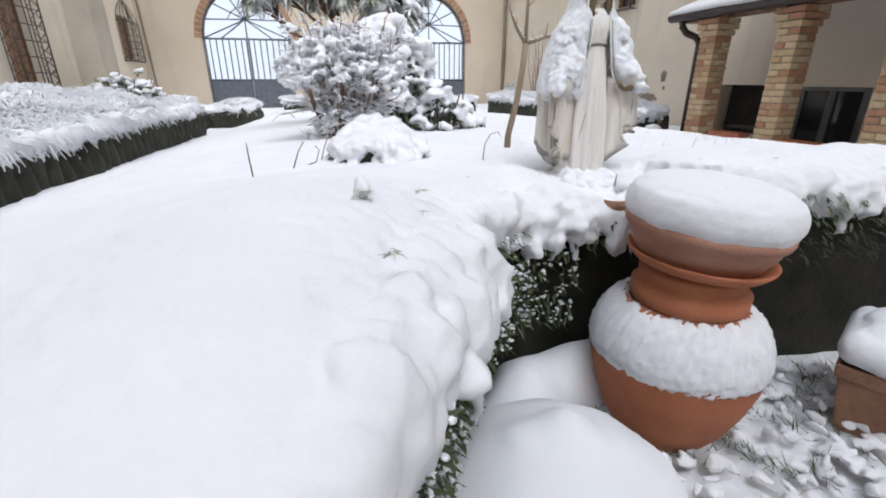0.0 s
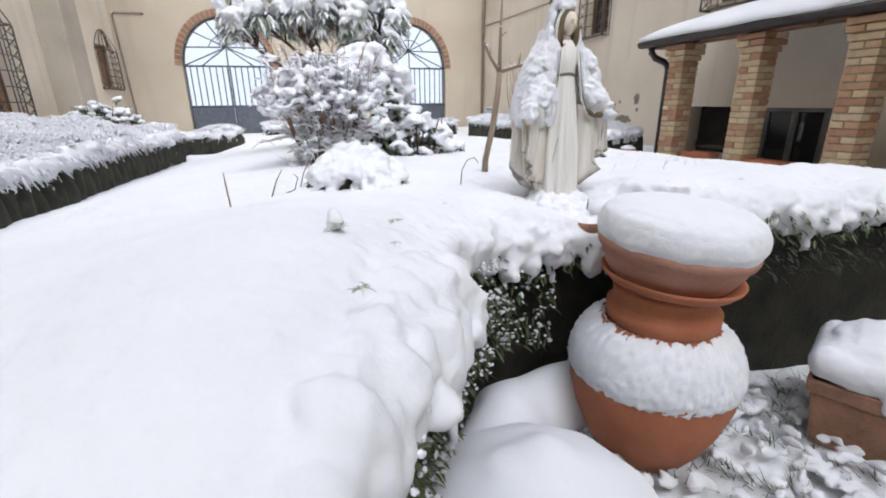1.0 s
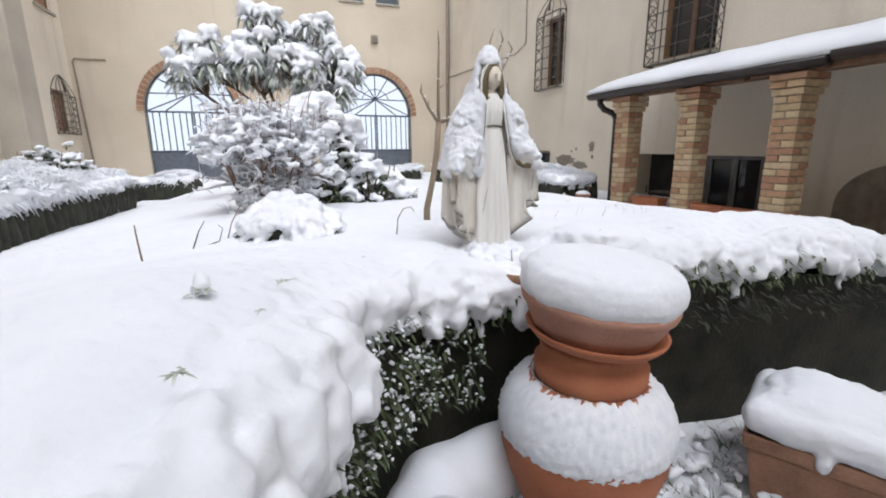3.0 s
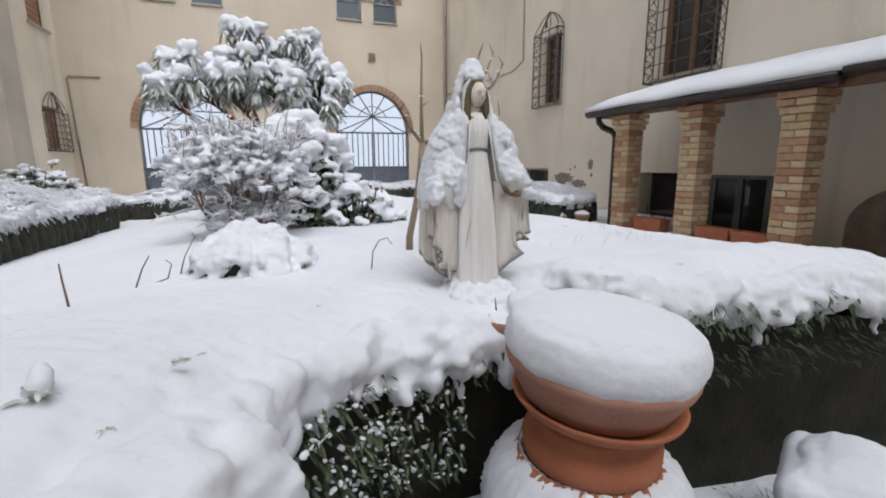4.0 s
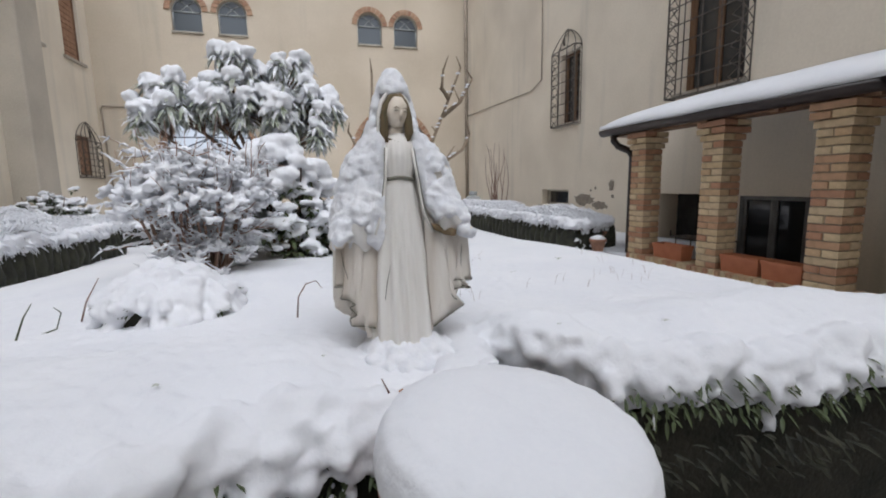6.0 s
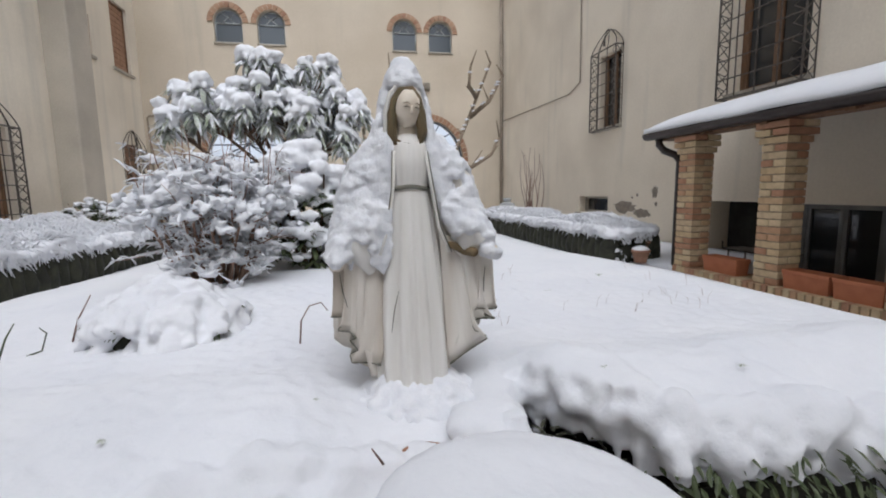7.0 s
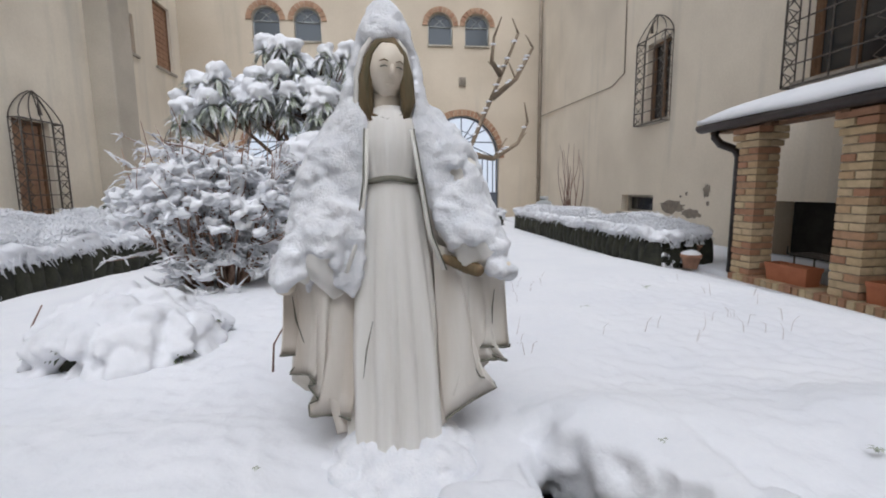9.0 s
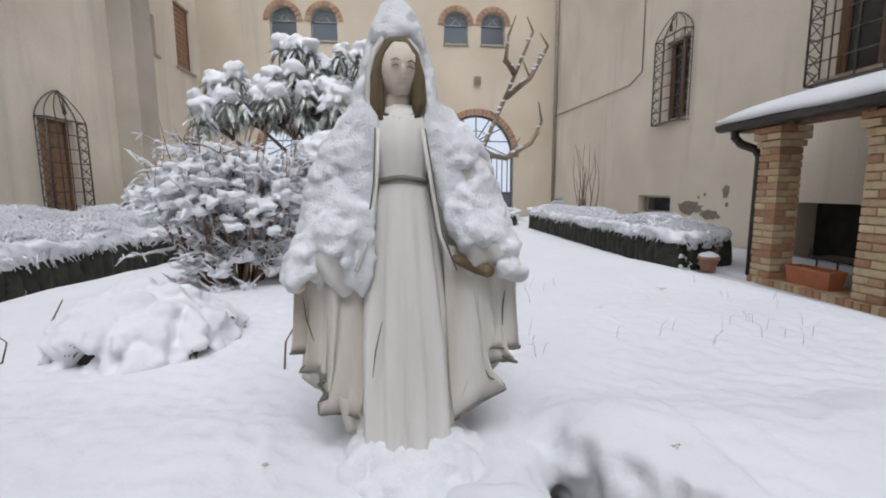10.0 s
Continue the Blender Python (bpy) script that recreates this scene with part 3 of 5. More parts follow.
# near-black panel closing the back of the recess under the porch
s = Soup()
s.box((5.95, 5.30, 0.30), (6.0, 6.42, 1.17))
made("recess_back", s, DARK_RECESS, None, "near-black back of a recess in the porch wall", "recess", "structure", smooth=False)
t = thing("niche", (RIGHT_X, 2.6, 0.3), "shallow grey arched panel on the porch wall", "wall panel")
s = Soup()
s.loft([[(d, u, v) for u, v in arch(0, 0.75, 0, 0.35, 14, 0.5)] for d in (-0.012, 0.02)])
made("panel", s, CEMENT, t, smooth=False)

# pipes and cables
t = thing("drain_pipe", (5.53, 15.38, 0.5), "beige drainpipe running up the corner", "drainpipe")
s = Soup()
bar(s, (0, 0, 0), (0, 0, 9), 0.045, 10)
made("pipe", s, PIPE, t)
for z in (1.2, 3.4, 5.6):
    c = Soup()
    bar(c, (0, 0, z), (0, 0, z + 0.05), 0.055, 10)
    made("bracket", c, PIPE, t)
t = thing("wall_cable", (5.58, 10.26, 3.7), "thin cable stapled along the plaster", "cable")
s = Soup()
s.tube([(0, 0.05, 5), (0, 0, 0.02), (0, 0.5, -0.14), (0, 5.1, -0.05)], 0.014, 5)
made("cable", s, PIPE, t)
t = thing("wall_cable", (-5.1, END_Y - 0.02, 0.7), "thin conduit climbing the wall and bending", "cable")
s = Soup()
s.tube([(0.1, 0, 0), (0.0, 0, 2.88), (0.05, 0, 2.95), (0.75, 0, 2.95)], 0.025, 6)
made("cable", s, PIPE, t)
t = thing("vent_box", (3.04, END_Y, 4.69), "small grey box with a louvred front on the wall", "vent box")
part("body", block((-0.11, -0.09, -0.12), (0.11, -0.003, 0.12), 0.01), STONE, t)
for k in range(4):
    part("slat", block((-0.09, -0.105, -0.09 + 0.05 * k), (0.09, -0.092, -0.06 + 0.05 * k), 0.003), CEMENT, t)

# peeling patches on the east wall
random.seed(11), np.random.seed(11)
for u, z, w, hgt in ((7.62, 1.30, 0.16, 0.20), (7.58, 1.10, 0.07, 0.08), (8.5, 1.02, 0.75, 0.24), (8.1, 1.25, 0.06, 0.06), (7.95, 0.92, 0.5, 0.16), (8.25, 1.2, 0.05, 0.05)):
    s = Soup()
    n = 22
    ring = [(u + w / 2 * math.cos(2 * math.pi * k / n) * U(0.7, 1.15), z + hgt / 2 * math.sin(2 * math.pi * k / n) * U(0.6, 1.2)) for k in range(n)]
    s.loft([[(RIGHT_X - d, a, b) for a, b in ring] for d in (0.006, -0.02)])
    made("peeled_patch", s, CEMENT, None, "grey patch where the plaster has peeled off", "peeled plaster", "structure", smooth=False)

# ---- porch ----
PX0, PTOP = 4.14, 0.485
t = thing("parapet", (4.10, 1.35, 0), "low porch wall edged with bricks on end", "parapet", kind="structure")
part("core", block((0.04, 0, -0.05), (0.36, 3.95, PTOP - 0.11), 0.004), MORTAR, t)
bm = block((0, 0, 0), (0.36, 0.056, 0.11), 0.004)
me_edge = bpy.data.meshes.new("brick")
bm.to_mesh(me_edge)
bm.free()
me_edge.materials.append(BRICK)
for k in range(58):
    ob = new("brick", me_edge)
    ob.parent = t
    ob.location = (U(-0.004, 0.004), 0.003 + 0.068 * k, PTOP - 0.11 + U(-0.002, 0.002))
    ob.rotation_euler = (0, 0, U(-0.01, 0.01))
part("back_slab", block((0.362, 0, -0.05), (1.49, 3.95, 0.03), 0.004), CEMENT, t, "cement porch floor")

BRICKS = []
for ln in (0.26, 0.125):
    bm = block((0, 0, 0), (ln, 0.125, 0.055), 0.004)
    me = bpy.data.meshes.new("brick")
    bm.to_mesh(me)
    bm.free()
    me.materials.append(BRICK)
    BRICKS.append(me)


def pillar(y0):
    t = thing("brick_pillar", (PX0, y0, PTOP), "square pillar of yellow and red bricks on the parapet", "pillar", "porch pillars")
    part("core", block((0.012, 0.012, 0), (0.248, 0.248, 1.42), 0), MORTAR, t)
    t.scale = (0.93, 0.93, 1)
    course, z, n = 0.066, 0.004, 0
    while z < 1.40:
        grow = 0.0 if z < 1.25 else (0.02 if z < 1.32 else 0.045)
        for side in (0, 1):
            ob = new("brick", BRICKS[0])
            ob.parent = t
            jx, jy = U(-0.003, 0.003), U(-0.003, 0.003)
            sc = 1 + 2 * grow / 0.26
            if n % 2 == 0:
                ob.location = (jx - grow, jy + side * 0.135 * sc - grow, z)
            else:
                ob.rotation_euler = (0, 0, math.pi / 2)
                ob.location = (0.125 * sc + side * 0.135 * sc + jx - grow, jy - grow, z)
            ob.scale = (sc, sc, 1)
        z += course
        n += 1
    return t


for y0 in (5.06, 4.02, 2.955, 1.88):
    pillar(y0)

t = thing("porch_roof", (3.97, 1.21, 1.935), "lean-to porch roof with dark gutter edge", "roof", kind="structure")
LEN, RUN, RISE = 4.53, RIGHT_X - 3.97, 0.40


def slope(d, up):
    return up + RISE * d / RUN


s = Soup()
s.loft([[(0.08, y, slope(0.08, 0.03)), (RUN, y, slope(RUN, 0.03)), (RUN, y, slope(RUN, 0.13)), (0.08, y, slope(0.08, 0.13))] for y in (0, LEN)])
made("deck", s, GUTTER, t, smooth=False)
for k in range(7):
    y = 0.15 + k * (LEN - 0.3) / 6
    s = Soup()
    s.loft([[(0.12, y + a, slope(0.12, -0.05)), (RUN, y + a, slope(RUN, -0.05)), (RUN, y + a, slope(RUN, 0.029)), (0.12, y + a, slope(0.12, 0.029))] for a in (0, 0.07)])
    made("rafter", s, WOOD, t, smooth=False)
part("beam", block((0.2, 0, 0.0), (0.4, LEN, 0.06), 0.006), WOOD, t)
gut = Soup()
for y0, y1, dz in ((1.52, LEN, 0.0), (0.0, 1.48, 0.03)):
    ring = [(0.0 + 0.075 - 0.075 * math.cos(a), 0.055 - 0.055 * math.sin(a)) for a in [math.pi * k / 8 for k in range(9)]]
    ring = [(u, v + dz) for u, v in ring] + [(0.145, 0.075 + dz), (0.005, 0.075 + dz)]
    gut.loft([[(u, y, v) for u, v in ring] for y in (y0, y1)])
made("gutter", gut, GUTTER, t, "dark brown metal gutter")
dp = Soup()
dp.tube([(0.10, LEN - 0.18, 0.03), (0.10, LEN - 0.18, -0.06), (0.14, LEN - 0.22, -0.13), (0.24, LEN - 0.3, -0.19), (0.28, LEN - 0.32, -0.27), (0.28, LEN - 0.32, -1.50)], 0.042, 10)
made("downpipe", dp, GUTTER, t, "dark brown downpipe")
s = Soup()
nx, ny = 16, 60
random.seed(5)


def cover(n, m, fn, thick):
    """A closed sheet over a grid."""
    up = [fn(i / n, j / m) for j in range(m + 1) for i in range(n + 1)]
    lo = [(x, y, z - thick) for x, y, z in up]
    k = n + 1
    f = [(j * k + i, j * k + i + 1, (j + 1) * k + i + 1, (j + 1) * k + i) for j in range(m) for i in range(n)]
    o = len(up)
    f += [tuple(q + o for q in a[::-1]) for a in f]
    rim = [i for i in range(n)] + [j * k + n for j in range(m)] + [m * k + n - i for i in range(n)] + [(m - j) * k for j in range(m)]
    f += [(b, a, a + o, b + o) for a, b in zip(rim, rim[1:] + rim[:1])]
    return up + lo, f


s.add(*cover(nx, ny, lambda a, b: (0.015 + a * (RUN - 0.02), b * LEN, slope(0.015 + a * RUN, 0.13) + 0.085 * (1 - math.exp(-a * 14)) * (1 - math.exp(-min(b, 1 - b) * 40)) + 0.012 * lumpy(a * 3, b * 9)), 0.05))
ob = made("roof_snow", s, SNOW, None, "smooth snow blanket lying on the porch roof", "snow", "stuff")
ob.location = (3.97, 1.21, 1.935)


def planter(x, y, z, ln):
    t = thing("window_box", (x, y, z), "rectangular terracotta trough standing on the parapet", "planter", "terracotta troughs")
    s = Soup()
    prof = [(0.80, 0), (0.88, 0.09), (0.93, 0.13), (1.0, 0.132), (1.0, 0.165), (0.90, 0.165), (0.86, 0.11), (0.80, 0.10)]
    s.loft([[(0.085 * f * a, ln / 2 * (1 - (1 - f) * 0.35) * b, h) for a, b in ((-1, -1), (1, -1), (1, 1), (-1, 1))] for f, h in prof])
    made("trough", s, TERRA, t, smooth=False)
    e = Soup()
    e.box((-0.07, -ln / 2 + 0.03, 0.10), (0.07, ln / 2 - 0.03, 0.135))
    made("soil", e, EARTH, t, smooth=False)
    return t


planter(4.26, 4.70, PTOP, 0.44)
planter(4.24, 3.79, PTOP, 0.40)
planter(4.24, 3.39, PTOP, 0.36)

t = thing("metal_bench", (4.95, 4.95, 0.03), "thin black iron garden stand dusted with snow", "bench")
s = Soup()
for a in (-0.3, 0.3):
    for b in (-0.12, 0.12):
        s = Soup()
        bar(s, (b, a, 0), (b, a, 0.62), 0.009)
        made("leg", s, IRON, t)
s = Soup()
for k in range(5):
    bar(s, (-0.14 + 0.07 * k, -0.36, 0.62), (-0.14 + 0.07 * k, 0.36, 0.62), 0.009)
for a in (-0.36, 0.36):
    bar(s, (-0.15, a, 0.62), (0.15, a, 0.62), 0.009)
    bar(s, (-0.15, a, 0.62), (-0.15, a, 0.70), 0.009)
made("top", s, IRON, t)

# ---- pots by the wall ----
POT = (0.68, 1.335, -0.04)
t = thing("terracotta_jar", POT, "large rounded terracotta jar crusted with frozen snow", "plant pot")
made("body", turned([(0.16, 0), (0.178, 0.01), (0.225, 0.09), (0.265, 0.19), (0.292, 0.29), (0.299, 0.36), (0.293, 0.42), (0.272, 0.48), (0.235, 0.53), (0.195, 0.56), (0.188, 0.53), (0.10, 0.50)]), TERRA, t)
s = turned([(0.296, 0.338), (0.309, 0.350), (0.313, 0.39), (0.305, 0.44), (0.280, 0.50), (0.243, 0.548), (0.180, 0.575), (0.17, 0.52), (0.25, 0.47), (0.29, 0.39)])
ob = made("snow_crust", s, FROST, None, "rough grainy snow crust on the jar's shoulder", "snow", "stuff")
ob.location = POT
sub = ob.modifiers.new("fine", "SUBSURF")
sub.levels = sub.render_levels = 2
tx = bpy.data.textures.new("crust", "CLOUDS")
tx.noise_scale, tx.noise_depth = 0.014, 3
d = ob.modifiers.new("crust", "DISPLACE")
d.texture, d.strength, d.mid_level = tx, 0.032, 0.68

t = thing("small_pot", (0.682, 1.325, 0.512), "upturned terracotta pot serving as a stand", "plant pot")
made("body", turned([(0.176, 0.0), (0.190, 0.014), (0.192, 0.062), (0.176, 0.072), (0.170, 0.09), (0.174, 0.12), (0.178, 0.138), (0.03, 0.141)]), TERRA, t)
t = thing("saucer", (0.69, 1.325, 0.652), "terracotta saucer under a wide bowl", "saucer")
ob = made("dish", turned([(0.165, 0), (0.21, 0.012), (0.232, 0.036), (0.236, 0.048), (0.226, 0.048), (0.19, 0.02), (0.03, 0.014)]), TERRA, t)
t.rotation_euler = (radians(2), radians(3), 0)
t = thing("terracotta_bowl", (0.685, 1.33, 0.672), "wide weathered terracotta bowl heaped with snow", "plant bowl")
made("body", turned([(0.1772, 0), (0.2025, 0.02), (0.2308, 0.075), (0.2389, 0.105), (0.2511, 0.108), (0.2571, 0.125), (0.2571, 0.142), (0.246, 0.145), (0.2348, 0.13), (0.0506, 0.11)]), TERRA_PALE, t)
t.rotation_euler = (radians(2.5), radians(4), 0)
s = turned([(0.0516, 0.118), (0.253, 0.1324), (0.2653, 0.1624), (0.2644, 0.1984), (0.2509, 0.2344), (0.2117, 0.262), (0.1445, 0.2788), (0.0619, 0.2848), (0.0041, 0.286)], 64)
ob = made("snow_cap", s, SNOW, None, "tall smooth cap of snow heaped on the bowl", "snow", "stuff")
ob.location, ob.rotation_euler = (0.685, 1.33, 0.672), (radians(2.5), radians(4), 0)
melt(ob, 0.008, 4, 0.012, 0.06)

# square pot
t = thing("square_pot", (1.56, 1.07, -0.05), "tall square terracotta pot with lichen bands", "plant pot")
t.rotation_euler = (0, 0, radians(28.5))
s = Soup()
s.loft([[(f * a, f * b, h) for a, b in ((-1, -1), (1, -1), (1, 1), (-1, 1))] for f, h in ((0.165, 0), (0.20, 0.238), (0.185, 0.238), (0.05, 0.22))])
lip = Soup()
lip.loft([[(f * a, f * b, h) for a, b in ((-1, -1), (1, -1), (1, 1), (-1, 1))] for f, h in ((0.19, 0.240), (0.213, 0.240), (0.218, 0.30), (0.20, 0.30), (0.19, 0.26), (0.05, 0.25))])
for ob in (made("body", s, TERRA_OLD, t, smooth=False), made("rim", lip, TERRA_OLD, t, "worn moulded rim", smooth=False)):
    bv = ob.modifiers.new("soft_edges", "BEVEL")
    bv.width, bv.segments = 0.010, 2
s = Soup()
for i in range(9):
    for j in range(9):
        q = ((i - 4) / 4) ** 4 + ((j - 4) / 4) ** 4
        s.blob(((i - 4) * 0.045, (j - 4) * 0.045, 0.355 + 0.055 * (1 - min(1, q)) + 0.03 * lumpy(i, j, 3, 0.3)), (0.055, 0.055, 0.07), rough=0.04)
s.blob((-0.215, -0.02, 0.29), (0.025, 0.03, 0.05))
ob = made("snow_cap", s, SNOW, None, "thick loaf of snow overhanging the square pot", "snow", "stuff")
ob.location, ob.rotation_euler = (1.56, 1.07, -0.05), (0, 0, radians(28.5))
melt(ob, 0.010, 10, 0.014, 0.05)

# small pot half buried behind the bowl, and a stone beside the statue
t = thing("buried_pot", (0.60, 1.70, 0.68), "small terracotta pot half buried in snow", "plant pot")
made("body", turned([(0.045, 0), (0.06, 0.09), (0.066, 0.12), (0.058, 0.12), (0.05, 0.08), (0.01, 0.07)]), TERRA_OLD, t)
t = thing("stone_block", (0.76, 1.77, 0.66), "rough brown stone block under a snow cap", "stone")
s = Soup()
s.blob((0, 0, 0.06), (0.085, 0.075, 0.09), rough=0.15)
made("stone", s, CEMENT, t)
s = Soup()
for k in range(9):
    s.blob((0.76 + U(-0.05, 0.05), 1.77 + U(-0.045, 0.045), 0.815 + U(-0.008, 0.008)), (0.06, 0.055, 0.045))
melt(made("snow_cap", s, SNOW, None, "rounded snow cap on the stone block", "snow", "stuff"), 0.01, 5, 0.01, 0.04)

# heaps of snow at the foot of the wall
random.seed(8), np.random.seed(8)
s = Soup()
for k in range(34):
    a, q = U(0, 6.28), U(0, 1) ** 0.6
    s.blob((0.02 + 0.33 * q * math.cos(a), 0.98 + 0.33 * q * math.sin(a), 0.34 - 0.36 * q), (0.12, 0.12, 0.11), rough=0.03)
s.blob((0.02, 0.98, 0.10), (0.40, 0.40, 0.24), rough=0.02)
melt(made("snow_heap", s, SNOW, None, "smooth rounded heap of snow on the ground", "snow", "stuff"), 0.016, 14)
s = Soup()
for x, y, o in along(WALL_LINE[2:8], 0.06):
    if x < 0.62:
        q = Vector((x, y)) + o * 0.12
        s.blob((q.x, q.y, 0.03), (0.16, 0.16, 0.17 + 0.03 * lumpy(x, y, 2, 5)), rough=0.03)
melt(made("snow_drift", s, SNOW, None, "low snow drift along the wall's foot", "snow", "stuff"), 0.018, 10)
s = Soup()
for k in range(520):
    x, y = U(0.15, 2.6), U(0.55, 1.5)
    if edge_gap(x, y) > -0.06:
        continue
    s.blob((x, y, U(-0.005, 0.02)), (U(0.01, 0.045), U(0.01, 0.035), U(0.008, 0.026)), Euler((U(-0.3, 0.3), U(-0.3, 0.3), U(0, 3))), 0.3)
melt(made("snow_lumps", s, SNOW, None, "broken lumps of snow on the ground", "snow", "stuff"), 0.007, 1)
s = Soup()
for k in range(800):
    c = random.choice(((0.69, 1.345, 0.2), (1.56, 1.07, 0.27), (1.3, 1.5, 0.2), (0.98, 1.1, 0.12)))
    a, q = U(0, 6.28), c[2] + abs(random.gauss(0, 0.05))
    x, y = c[0] + q * math.cos(a), c[1] + q * math.sin(a)
    if edge_gap(x, y) > -0.03:
        continue
    b, ln = U(0, 6.28), U(0.02, 0.06)
    s.add([(x - 0.003, y, 0.0), (x + 0.003, y, 0.0), (x + ln * math.cos(b), y + ln * math.sin(b), U(0.012, 0.045))], [(0, 1, 2)])
made("grass", s, LEAF, None, "dark wet grass blades round the pots", "grass", "stuff")

# ---- statue ----
SX, SY = 0.62, 2.02
PROFILE = [(0.79, -0.11, 0.11), (0.87, -0.175, 0.150), (0.98, -0.217, 0.203), (1.06, -0.217, 0.224), (1.16, -0.215, 0.215), (1.23, -0.208, 0.198), (1.304, -0.198, 0.18),
           (1.369, -0.178, 0.155), (1.434, -0.15, 0.125), (1.48, -0.122, 0.096), (1.514, -0.098, 0.070), (1.57, -0.078, 0.052), (1.61, -0.068, 0.046), (1.65, -0.052, 0.034), (1.672, -0.03, 0.014)]


def width(z):
    for (a, l0, r0), (b, l1, r1) in zip(PROFILE, PROFILE[1:]):
        if z <= b:
            t = max(0, (z - a) / (b - a))
            return l0 + (l1 - l0) * t, r0 + (r1 - r0) * t
    return PROFILE[-1][1:]


st = Soup()
N, ROWS_UP = 96, 44
rings = []
for j in range(ROWS_UP + 1):
    v = j / ROWS_UP
    ring = []
    for k in range(N):
        a = 2 * math.pi * k / N
        c, sn = math.cos(a), math.sin(a)
        hem = 0.835 + 0.15 * abs(c) ** 2.2 + 0.016 * math.sin(17 * a) * abs(c) ** 0.5
        z = hem + (1.672 - hem) * v
        l, r = width(z)
        xc, hw = (l + r) / 2, (r - l) / 2
        low = max(0, min(1, (1.30 - z) / 0.35))
        deep = (0.075 if z < 1.46 else 0.062) * (0.65 + 0.35 * low)
        fold = 0.021 * low * math.sin(17 * a + 1.2 * math.sin(3 * a) + 3 * (1.1 - z)) + 0.006 * low * math.sin(31 * a)
        hw *= 0.94 if z < 1.16 else 1.0
        x = xc + hw * math.copysign(abs(c) ** 0.85, c) + fold * c
        y = 0.035 + deep * sn + fold * 1.4 * sn
        ring.append((SX + x, SY + y, z))
    rings.append(ring)
st.loft(rings, 4)
# dress
DRESS = [(0.79, 0.098, 0.088), (0.90, 0.098, 0.085), (1.05, 0.092, 0.078), (1.20, 0.078, 0.068), (1.33, 0.060, 0.058), (1.372, 0.052, 0.053), (1.384, 0.050, 0.051), (1.40, 0.054, 0.055), (1.45, 0.062, 0.062), (1.49, 0.060, 0.055), (1.52, 0.032, 0.036)]
rings = []
for z in [0.79 + 0.73 * j / 60 for j in range(61)]:
    for (a, w0, d0), (b, w1, d1) in zip(DRESS, DRESS[1:]):
        if z <= b + 1e-6:
            t = (z - a) / (b - a)
            w, dp = w0 + (w1 - w0) * t, d0 + (d1 - d0) * t
            break
    low = max(0, min(1, (1.38 - z) / 0.25))
    ring = []
    for k in range(80):
        a = 2 * math.pi * k / 80
        f = 1 + (0.085 * low) * math.sin(15 * a + 1.6 * math.sin(4 * a) + 0.8 * math.sin(z * 6)) + 0.03 * low * math.sin(31 * a) + (0.015 if z > 1.39 else 0) * math.sin(22 * a)
        ring.append((SX - 0.005 + w * f * math.cos(a), SY - 0.012 + dp * f * math.sin(a), z))
    rings.append(ring)
st.loft(rings)
st.tube([(SX - 0.005 + 0.053 * math.cos(a), SY - 0.012 + 0.054 * math.sin(a), 1.383 + 0.003 * math.sin(3 * a)) for a in [math.pi + math.pi * k / 16 for k in range(17)]], 0.0055, 6, 3)
# sleeves
SLEEVES = []
for sgn, elbow, wrist, hang in ((-1, (-0.150, -0.01, 1.31), (-0.185, -0.075, 1.205), (-0.11, -0.05, 1.165)), (1, (0.135, -0.01, 1.33), (0.185, -0.085, 1.235), (0.12, -0.05, 1.205))):
    SLEEVES.append((elbow, wrist, hang, sgn))
    P = lambda q: Vector((SX + q[0], SY + q[1], q[2]))
    st.tube([P((sgn * 0.085, 0.01, 1.46)), P((sgn * 0.125, -0.005, 1.40)), P(elbow), P(wrist)], [0.045, 0.046, 0.042, 0.026], 14)
    st.tube([P((sgn * 0.115, -0.02, 1.36)), P(((elbow[0] + hang[0]) / 2, -0.04, 1.29)), P(((wrist[0] + hang[0]) / 2, -0.055, 1.235)), P(hang)], [0.03, 0.045, 0.042, 0.012], 14)
    if sgn > 0:
        st.tube([P(wrist) + Vector((-sgn * 0.03, -0.012, -0.022)), P(hang) + Vector((sgn * 0.02, -0.012, 0.012)), P(hang) + Vector((-sgn * 0.03, -0.02, 0.03))], [0.012, 0.016, 0.008], 8, 1)
    st.blob(P(wrist) + Vector((sgn * 0.012, -0.018, -0.012)), (0.018, 0.024, 0.013), rough=0.03, slot=2)
# mantle falling from each arm, its hem gathered into a cascade of small pleats
CASCADES = [
    ([(-0.217, 1.063), (-0.18, 1.053), (-0.203, 1.025), (-0.173, 1.011), (-0.157, 0.999), (-0.174, 0.989), (-0.153, 0.966), (-0.175, 0.952), (-0.171, 0.934), (-0.127, 0.92), (-0.095, 0.914)], [(-0.206, 1.22), (-0.07, 1.25)]),
    ([(0.22, 1.062), (0.224, 1.049), (0.164, 1.055), (0.167, 1.042), (0.215, 1.028), (0.209, 1.022), (0.186, 1.03), (0.153, 1.015), (0.162, 0.993), (0.192, 0.979), (0.195, 0.971), (0.154, 0.935), (0.094, 0.9)], [(0.212, 1.22), (0.075, 1.26)]),
]
